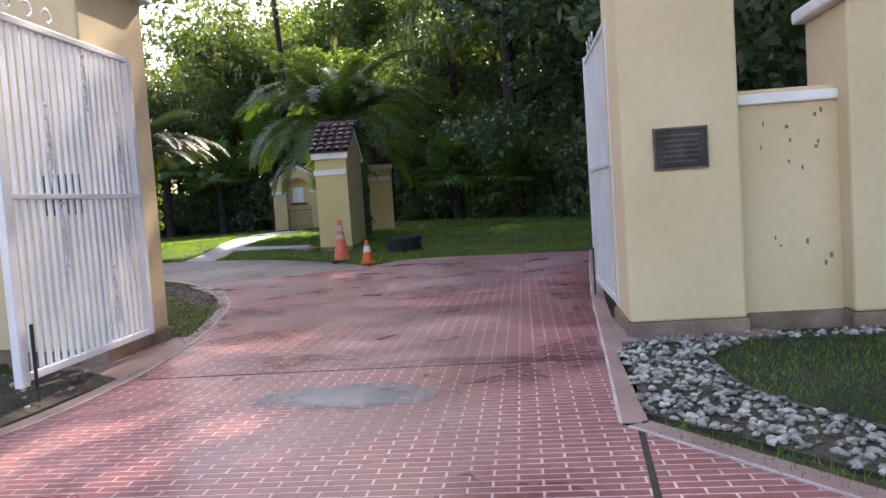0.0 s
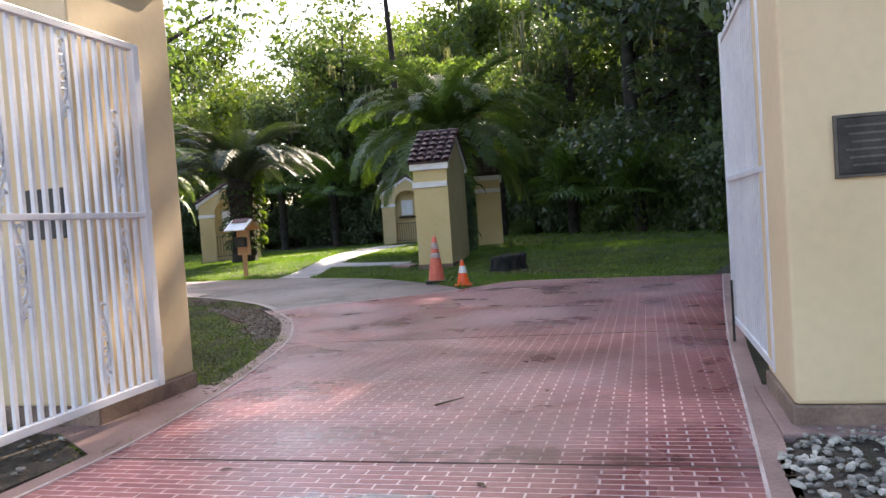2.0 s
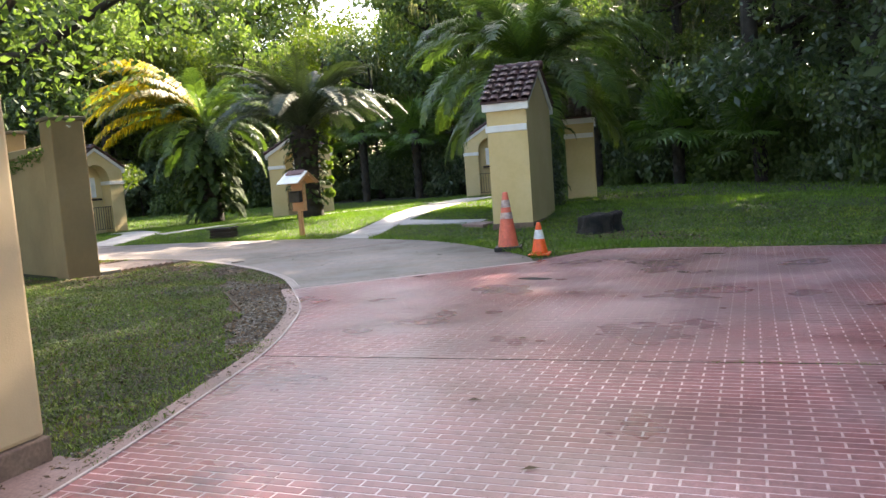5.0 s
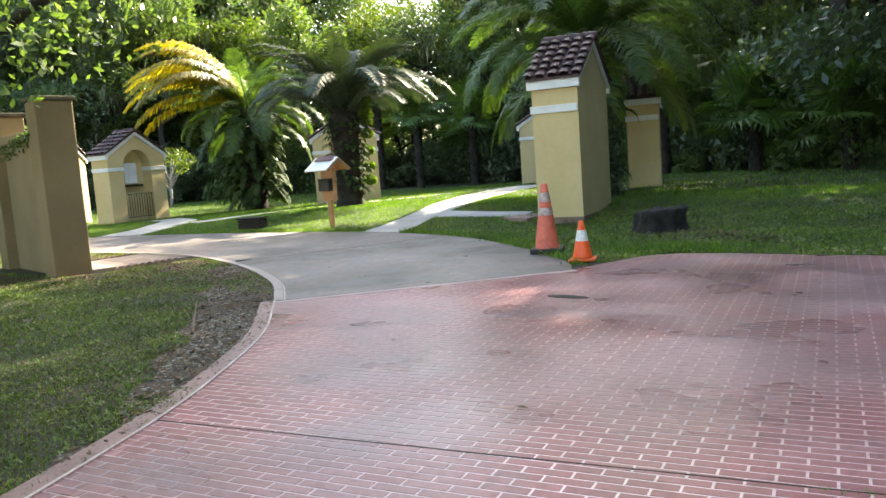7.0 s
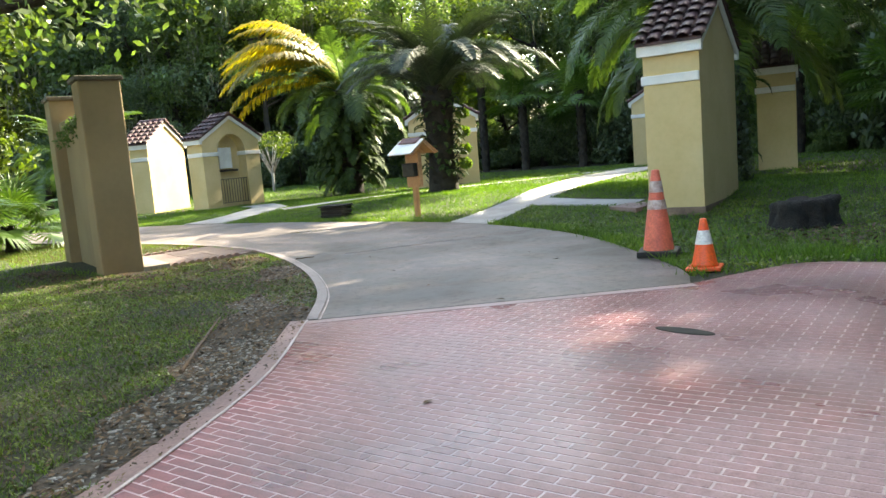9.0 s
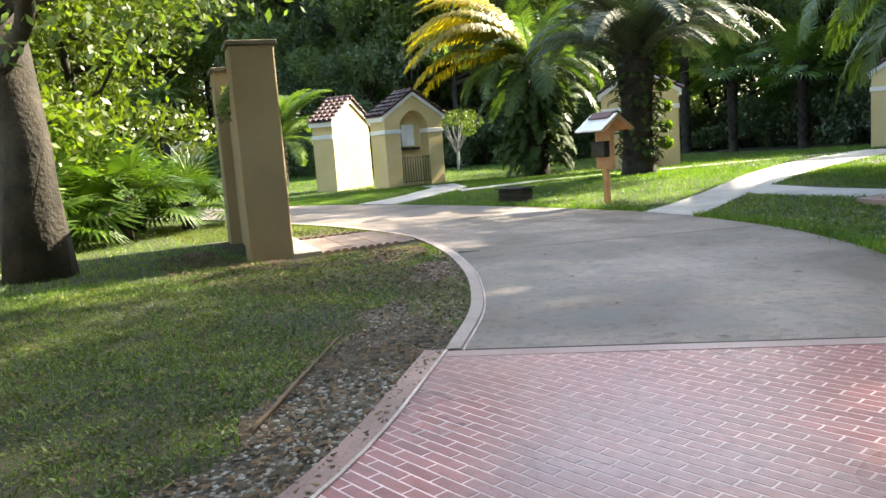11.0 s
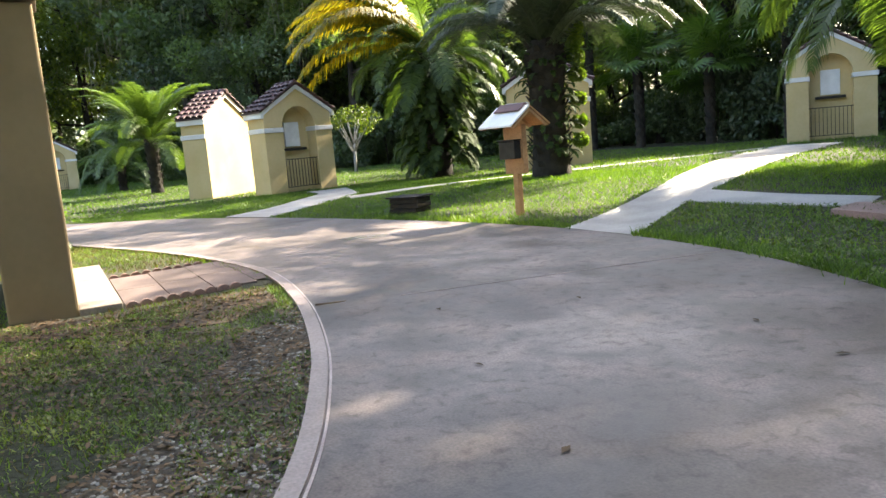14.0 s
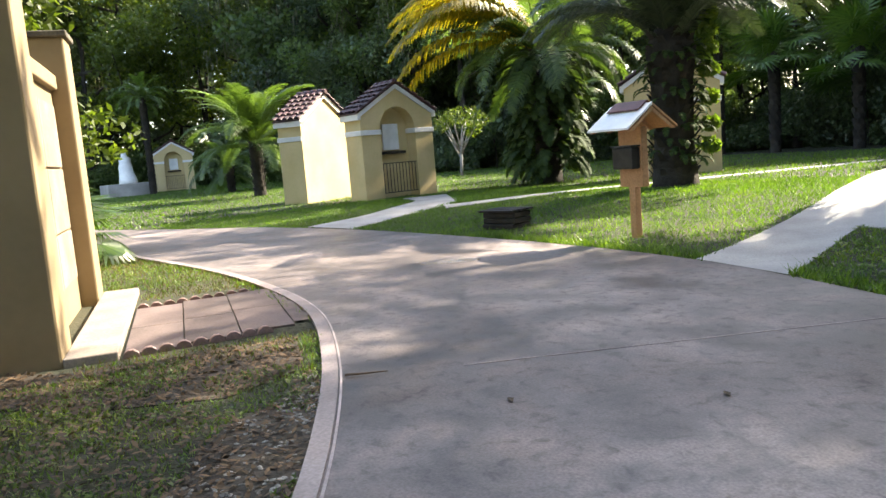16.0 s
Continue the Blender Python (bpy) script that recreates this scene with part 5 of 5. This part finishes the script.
for nm, bed, lab in (("stone_bed", bed_r, "bed of pale river stones beside the gate pillar"), ("planting_bed", bed_l, "dark soil bed with scattered pale stones below the gate")):
    b = thing(nm, pose(0, 0, 0), lab, "bed", kind="structure")
    sl = slab(bmesh.new(), bed, -0.1, 0.006)
    part("soil", sl, M_SOIL, b)
    xs, ys = [p[0] for p in bed], [p[1] for p in bed]
    k = 0
    want = 290 if bed is bed_r else 60
    more = []
    while k < want * 4:
        x, y = rs.uniform(min(xs), max(xs)), rs.uniform(min(ys), max(ys))
        if not inside((x, y), bed):
            continue
        if bed is bed_l and rs.random() < 0.35 and k > want:
            k += 1
            continue
        mm = pose(x, y, rs.uniform(0.008, 0.03), rs.uniform(-25, 25), rs.uniform(-25, 25), rs.uniform(0, 360)) @ Matrix.Scale(rs.uniform(0.34, 0.72), 4)
        if k < want:
            part("stone", STONES[k % 5], None, b, m=mm)
        elif bed is bed_r or k % 3 == 0:
            more.append((STONES[1 + k % 4], mm))
        k += 1
    V, F = [], []
    for me, mm in more:
        o = len(V)
        V += [tuple(mm @ v.co) for v in me.vertices]
        F += [tuple(o + i for i in p.vertices) for p in me.polygons]
    tagged(part("more_stones", raw(V, F, "more_stones", M_STONE), None, b), kind="stuff")

rim = catmull([(2.5, 5.42), (1.5, 6.6), (0.88, 7.4), (0.64, 8.3)], 0.1)
tagged(part("bed_edging", tube(bmesh.new(), [(p.x, p.y, 0.012) for p in rim], [0.016] * len(rim), 6), M_BLACK, None), "black plastic edging between stones and grass", "edging")

# ---------------------------------------------------------------- grass, litter, sticks
gr = np.random.RandomState(21)


def paved(x, y):
    return inside((x, y), brick_poly) or inside((x, y), conc_poly)


strip_in = catmull([(-4.25, 9.35), (-4.75, 10.5), (-5.45, 11.35), (-6.15, 11.95), (-6.95, 12.6), (-7.9, 13.4), (-9.2, 14.45), (-10.3, 15.25), (-11.4, 16.05)], 0.12)
strip_in = [(p.x - 0.10 + 0.22 * noise.noise((p.x * 2.3, p.y * 2.3, 4.0)), p.y + 0.05 + 0.22 * noise.noise((p.x * 2.3, p.y * 2.3, 9.0))) for p in strip_in]
strip_poly = [tuple(p) for p in left_line[16:]] + [tuple(p) for p in inner_line[:20]] + strip_in[::-1]
front_bed = [(-12.55, 14.9), (-12.45, 16.35), (-11.6, 16.15), (-11.3, 15.6), (-11.6, 14.9), (-12.3, 14.15), (-13.5, 13.75), (-14.8, 13.8), (-14.8, 14.2), (-13.2, 14.12)]


for nm, pl in (("edge_strip", strip_poly), ("wall_bed", front_bed)):
    tagged(part(nm, slab(bmesh.new(), pl, -0.1, -0.008 + 0.002 * (nm == "wall_bed")), M_SOIL), "strip of dark soil and leaf litter by the drive", "soil", kind="structure")


def sow(x0, x1, y0, y1, n, keep):
    X = gr.uniform(x0, x1, n)
    Y = gr.uniform(y0, y1, n)
    ok = keep(X, Y)
    return np.column_stack([X[ok], Y[ok]])


def off_paving(X, Y):
    return ~(inside_many(X, Y, brick_poly) | inside_many(X, Y, conc_poly))


def lawn_keep(X, Y):
    ok = off_paving(X, Y) & ~inside_many(X, Y, bed_l) & ~inside_many(X, Y, apron_poly) & ~((X > -16.0) & (X < -12.4) & (Y > 14.4) & (Y < 16.6))
    worn = inside_many(X, Y, strip_poly) | inside_many(X, Y, front_bed)
    bare = np.array([noise.noise((x * 0.9, y * 0.9, 1.0)) for x, y in zip(X, Y)])
    return ok & np.where(worn, bare > 0.02, (bare > -0.42) | (gr.uniform(size=len(X)) < 0.4))


def blades(pts, lo, hi, w, material, name, label):
    n = len(pts)
    z = np.array([lawn_z(x, y) for x, y in pts]) - 0.004
    P0 = np.column_stack([pts, z])
    h = gr.uniform(lo, hi, n)
    D = np.column_stack([gr.normal(size=n) * 0.45 * h, gr.normal(size=n) * 0.45 * h, h])
    return tagged(part(name, strips(P0, D, np.full(n, w) * gr.uniform(0.7, 1.3, n), name, material), None), label, "grass", kind="stuff")


walks = [[(-12.5, 20.4), (-13.5, 23.5), (-15.6, 27.8), (-17.9, 34.6), (-16.0, 34.2), (-14.4, 28.6), (-12.75, 24.4), (-12.2, 22.4), (-11.35, 20.2)], [(-21.3, 19.2), (-22.5, 21.0), (-24.6, 23.1), (-26.4, 23.6), (-26.3, 24.9), (-22.6, 23.2), (-20.9, 20.95), (-19.85, 19.5)], [(-12.6, 23.3), (-9.8, 22.9), (-9.8, 22.3), (-12.2, 22.4)], [(-22.0, 22.6), (-21.0, 25.2), (-18.0, 33.6), (-17.4, 33.3), (-20.2, 25.0), (-21.2, 22.2)]]


def north_keep(X, Y):
    ok = off_paving(X, Y)
    for w in walks:
        ok &= ~inside_many(X, Y, w)
    return ok


def ground_cover(pts, size, material, name, label, h=0.03):
    """Small broad weed leaves, lying and half upright, in low tufts."""
    n = len(pts)
    tuft = np.array([0.75 * noise.noise((x * 5.5, y * 5.5, 8.0)) + 0.55 * noise.noise((x * 1.7, y * 1.7, 3.0)) for x, y in pts])
    keep = tuft > gr.uniform(-0.45, 0.15, n)
    pts, tuft = pts[keep], tuft[keep]
    n = len(pts)
    z = np.array([lawn_z(x, y) for x, y in pts]) + gr.uniform(0.0, 1.0, n) * h * (0.5 + np.clip(tuft, 0, 1) * 1.6)
    c = np.column_stack([pts, z])
    a = gr.uniform(0, 6.28, n)
    tl = gr.normal(size=n) * 0.55
    u = np.stack([np.cos(a), np.sin(a), tl], 1)
    v = np.stack([-np.sin(a), np.cos(a), gr.normal(size=n) * 0.45], 1)
    s = size * gr.uniform(0.5, 1.35, n)[:, None]
    P = np.stack([c - u * s, c + v * s * 0.42, c + u * s, c - v * s * 0.42], 1).reshape(-1, 3)
    return tagged(part(name, np_mesh(P, np.arange(4 * n).reshape(-1, 4), name, material), None), label, "ground cover", kind="stuff")


near_l = sow(-13.0, -3.6, 7.2, 16.6, 110000, lawn_keep)
blades(near_l, 0.015, 0.045, 0.0036, M_GRASS, "lawn_grass", "short patchy green grass beside the drive")
weeds = sow(-13.0, -3.6, 7.2, 16.6, 250000, lawn_keep)
ground_cover(weeds, 0.0135, M_WEED, "lawn_weeds", "low dark green weeds among the shaded grass")
west_l = sow(-26.0, -11.5, 10.0, 17.5, 48000, lawn_keep)
blades(west_l, 0.025, 0.06, 0.005, M_GRASS, "lawn_grass", "short sunlit grass by the memorial wall")
north_l = sow(-27.0, -1.5, 17.2, 27.0, 190000, north_keep)
blades(north_l, 0.025, 0.065, 0.006, M_MOWN, "lawn_grass", "green mown grass of the lawn across the drive")
weeds_n = sow(-12.5, -1.5, 17.3, 23.0, 45000, north_keep)
ground_cover(weeds_n, 0.024, M_WEED, "lawn_weeds", "leafy weeds in the lawn across the drive", 0.05)
far_l = sow(-46.0, -1.0, 19.0, 42.0, 90000, lambda X, Y: ((Y > 24) | (X < -26)) & north_keep(X, Y))
blades(far_l, 0.04, 0.09, 0.013, M_MOWN, "lawn_grass", "green mown grass of the far lawn")
west_f = sow(-72.0, -26.0, 4.0, 30.0, 70000, lambda X, Y: ((X < -46) | (Y < 19)) & north_keep(X, Y))
blades(west_f, 0.04, 0.09, 0.022, M_MOWN, "lawn_grass", "sunlit grass of the far garden")
cone_w = np.column_stack([gr.normal(-5.0, 0.55, 900), gr.normal(18.35, 0.22, 900)])
cone_w = cone_w[off_paving(cone_w[:, 0], cone_w[:, 1] - 0.10)]
blades(cone_w, 0.05, 0.17, 0.007, M_MOWN, "tall_weeds", "tall weeds hanging over the paving by the cones")
gate_l = sow(0.4, 4.5, 4.0, 9.3, 26000, lambda X, Y: off_paving(X, Y) & (~inside_many(X, Y, bed_r) | (gr.uniform(size=len(X)) < 0.42)))
blades(gate_l, 0.02, 0.06, 0.0035, M_GRASS, "lawn_grass", "patchy grass beside the stone bed")
dry = sow(-12.5, -3.8, 7.2, 16.6, 46000, lambda X, Y: lawn_keep(X, Y) & np.array([noise.noise((x * 0.7, y * 0.7, 6.0)) > -0.12 + 0.3 * (noise.noise((x * 4, y * 4, 2.0))) for x, y in zip(X, Y)]))
blades(dry, 0.015, 0.045, 0.003, M_GRASS_DRY, "dry_grass", "dry straw-coloured grass among the lawn")
def by_pavers(X, Y):
    q = np.array([MW.inverted() @ Vector((x, y, 0)) for x, y in zip(X, Y)])
    free = ((q[:, 0] > 2.5) & (q[:, 1] < -0.65)) | ((q[:, 0] < 0.0) & (q[:, 1] < -0.35)) | (q[:, 0] > 3.2)
    return off_paving(X, Y) & free


dry_w = sow(-20.0, -12.0, 14.2, 17.0, 16000, by_pavers)
blades(dry_w, 0.02, 0.055, 0.005, M_GRASS_DRY, "dry_grass", "dry yellowish grass beside the worn pavers")
green_w = sow(-20.0, -12.0, 14.2, 17.0, 9000, by_pavers)
blades(green_w, 0.02, 0.05, 0.005, M_GRASS, "lawn_grass", "thin grass beside the worn pavers")
tuft = []
for p in outer_line[2:60]:
    for k in range(60):
        tuft.append((p.x + gr.normal() * 0.12, p.y + abs(gr.normal()) * 0.13 + 0.0))
blades(np.array([q for q in tuft if (not inside(q, conc_poly) or gr.uniform() < 0.25) and not any(inside(q, w) for w in walks)]), 0.05, 0.13, 0.006, M_GRASS, "edge_grass", "longer grass hanging over the drive's far edge")
jt = [(q[0] + gr.normal() * 0.02, q[1] + gr.normal() * 0.02) for k in range(260) for q in [Vector((-2.0, 12.0)).lerp(Vector((-0.75, 12.31)), gr.uniform() ** 0.8)]]
blades(np.array(jt), 0.01, 0.04, 0.004, M_GRASS, "joint_grass", "tufts of grass growing in a joint of the drive")


def litter(poly, n, size, material, name, label, z=0.012):
    xs, ys = [p[0] for p in poly], [p[1] for p in poly]
    X, Y = gr.uniform(min(xs), max(xs), n * 6), gr.uniform(min(ys), max(ys), n * 6)
    ok = inside_many(X, Y, poly) & (off_paving(X, Y) | (gr.uniform(size=n * 6) < 0.04))
    X, Y = X[ok][:n], Y[ok][:n]
    n = len(X)
    c = np.column_stack([X, Y, [max(lawn_z(x, y), -0.01) + gr.uniform(0.008, z + 0.006) for x, y in zip(X, Y)]])
    a = gr.uniform(0, 6.28, n)
    u = np.stack([np.cos(a), np.sin(a), gr.normal(size=n) * 0.25], 1)
    v = np.stack([-np.sin(a), np.cos(a), gr.normal(size=n) * 0.25], 1)
    s = size * gr.uniform(0.5, 1.3, n)[:, None]
    P = np.stack([c - u * s, c + v * s * 0.4, c + u * s, c - v * s * 0.4], 1).reshape(-1, 3)
    return tagged(part(name, np_mesh(P, np.arange(4 * n).reshape(-1, 4), name, material), None), label, "leaf litter", kind="stuff")


litter(strip_poly, 9000, 0.024, M_LITTER, "leaf_litter", "brown leaf litter along the drive's edge")
litter([(-12.6, 14.2), (-11.0, 15.6), (-9.3, 15.1), (-10.2, 13.9), (-12.0, 13.2), (-14.5, 13.4), (-14.5, 14.0)], 3800, 0.024, M_LITTER, "leaf_litter", "brown fallen leaves in the grass before the memorial wall", 0.035)
litter(front_bed, 3200, 0.028, M_LITTER, "leaf_litter", "brown fallen leaves before the memorial wall")
litter([(-12.3, 13.9), (-9.2, 14.6), (-6.4, 12.3), (-4.3, 9.2), (-4.0, 7.6), (-7.5, 8.0), (-12.3, 11.0)], 6000, 0.02, M_LITTER, "leaf_litter", "fallen brown leaves strewn over the shaded lawn", 0.04)
litter([(-6.6, 19.6), (-5.0, 19.0), (-3.6, 18.7), (-4.2, 19.9), (-5.6, 20.7)], 900, 0.035, M_LITTER, "leaf_litter", "pale dry clippings on the lawn by the stump", 0.05)
litter(bed_l, 2600, 0.025, M_LITTER, "leaf_litter", "brown leaf litter in the soil bed")
litter(bed_r, 3600, 0.02, M_LITTER, "leaf_litter", "brown leaf litter among the stones")
M_CHIP = simple("pale_gravel", (0.10, 0.092, 0.08), (0.36, 0.34, 0.31), 14.0, 60, 0.85)
V, F = [], []
pc = STONES[1]
k = 0
while k < 2800:
    x, y = rs.uniform(-12.2, -3.8), rs.uniform(9.0, 16.4)
    if inside((x, y), strip_poly) and not paved(x, y) and noise.noise((x * 1.1, y * 1.1, 7.0)) > rs.uniform(-0.45, 0.25):
        mm = pose(x, y, lawn_z(x, y) + 0.004, 0, 0, rs.uniform(0, 360)) @ Matrix.Diagonal((rs.uniform(0.2, 0.5), rs.uniform(0.2, 0.5), 0.3, 1))
        o = len(V)
        V += [tuple(mm @ v.co) for v in pc.vertices]
        F += [tuple(o + i for i in p.vertices) for p in pc.polygons]
        k += 1
tagged(part("gravel", raw(V, F, "gravel", M_CHIP), None), "pale gravel scattered along the drive's edge", "gravel", kind="stuff")


def stick(a, b, r, label, z=0.012):
    pts = [Vector((*Vector(a).lerp(Vector(b), q / 5), z)) + Vector((0.012 * noise.noise((q, a[0], 0)), 0.012 * noise.noise((q, 0, a[1])), 0)) for q in range(6)]
    tagged(part("fallen_stick", tube(bmesh.new(), pts, [r * (1 - 0.12 * q) for q in range(6)], 6), M_LITTER_STICK, None), label, "stick")


M_LITTER_STICK = simple("dry_stick", (0.09, 0.06, 0.04), (0.17, 0.115, 0.08), 6.0, 60, 0.8)
stick((-6.92, 12.68), (-8.40, 13.72), 0.016, "long dry stick lying in the grass")
stick((-11.19, 16.26), (-11.09, 16.49), 0.009, "short dry twig on the concrete drive")
stick((-2.10, 9.04), (-2.00, 9.28), 0.008, "short dry twig on the brick drive")
lv = [(-10.21, 16.77), (-7.75, 15.61), (-8.26, 17.72), (-7.57, 17.38), (-2.19, 10.07), (-2.93, 10.83), (-8.9, 16.1), (-9.6, 17.6), (-6.6, 15.4), (-5.1, 13.2), (-3.4, 12.3), (-1.5, 9.6), (-2.6, 7.6), (-1.2, 7.75)]
for x, y in lv:
    bm = bmesh.new()
    q = [bm.verts.new(v) for v in ((-0.04, 0, 0.004), (0, -0.017, 0.009), (0.045, 0, 0.006), (0, 0.018, 0.012))]
    bm.faces.new(q)
    tagged(part("fallen_leaf", bm, M_LITTER, None, m=pose(x, y, 0.0, 0, 0, rs.uniform(0, 360))), "dry brown leaf lying on the drive", "leaf")

# ---------------------------------------------------------------- bricks of the drive
CA, SA = math.cos(radians(11.8)), math.sin(radians(11.8))
BL, BW = 0.21, 0.066
def brick_mesh(name):
    bm = bmesh.new()
    a, b, g = BL / 2 - 0.0043, BW / 2 - 0.0043, 0.002
    top = [bm.verts.new((x, y, 0.0)) for x, y in ((-a + g, -b + g), (a - g, -b + g), (a - g, b - g), (-a + g, b - g))]
    bot = [bm.verts.new((x, y, -0.005)) for x, y in ((-a, -b), (a, -b), (a, b), (-a, b))]
    bm.faces.new(top)
    for i in range(4):
        bm.faces.new((bot[i], bot[(i + 1) % 4], top[(i + 1) % 4], top[i]))
    return mesh_of(bm, name, M_BRICK)


BRICK = brick_mesh("brick")
JJ, II = np.meshgrid(np.arange(-32, 310), np.arange(-60, 60), indexing="ij")
U, VV = ((II + 0.5 * (JJ % 2)) * BL).ravel(), (JJ * BW).ravel()
SX, SY = CA * U - SA * VV, SA * U + CA * VV

def corner_in(du, dv):
    return inside_many(SX + CA * du - SA * dv, SY + SA * du + CA * dv, brick_poly)


whole = np.ones(len(SX), dtype=bool)
some = np.zeros(len(SX), dtype=bool)
for du in (-BL / 2, 0.0, BL / 2):
    for dv in (-BW / 2, BW / 2):
        c = corner_in(du, dv)
        whole &= c
        some |= c
whole &= SY > 0.5
cut = some & ~whole & (SY > 0.5)
spots = [(float(x), float(y)) for x, y in zip(SX[whole], SY[whole])]
near = sorted(spots, key=lambda p: (p[0] + 1.5) ** 2 + (p[1] - 8.0) ** 2)
named, rest = near[:300], near[300:]
for x, y in named:
    part("brick", BRICK, None, brick_drive, m=pose(x, y, 0, 0, 0, 11.8))
src = np.array([v.co for v in BRICK.vertices])
rot = np.array([[CA, -SA, 0], [SA, CA, 0], [0, 0, 1]])
loc = src @ rot.T
fc = np.array([list(p.vertices) for p in BRICK.polygons])
P = np.concatenate([loc + np.array([x, y, 0]) for x, y in rest])
F = np.concatenate([fc + i * len(src) for i in range(len(rest))])
# bricks cut to the drive's edge, in narrow slices that lie inside it
CV, CF = [], []
K = 10
for x, y in zip(SX[cut], SY[cut]):
    for half in (-0.25, 0.25):
        run = []
        for k in range(K + 1):
            du = BL * ((k + 0.5) / K - 0.5)
            dv = BW * half
            good = k < K and inside((x + CA * du - SA * dv, y + SA * du + CA * dv), brick_poly)
            if good:
                run.append(k)
            elif run:
                u0, u1 = BL * (run[0] / K - 0.5) + 0.0043, BL * ((run[-1] + 1) / K - 0.5) - 0.0043
                v0, v1 = (-BW / 2 + 0.0043, 0.0) if half < 0 else (0.0, BW / 2 - 0.0043)
                o = len(CV)
                CV += [(x + CA * u - SA * v, y + SA * u + CA * v, 0.0) for u, v in ((u0, v0), (u1, v0), (u1, v1), (u0, v1))]
                CF.append((o, o + 1, o + 2, o + 3))
                run = []
P = np.concatenate([P, np.array(CV)])
F = np.concatenate([F, np.array(CF) + (len(P) - len(CV))])
field = np_mesh(P, F, "brick_field", M_BRICK)
field.shade_flat()
rest_ob = part("brick_field", field, None, brick_drive)
tagged(rest_ob, kind="stuff")
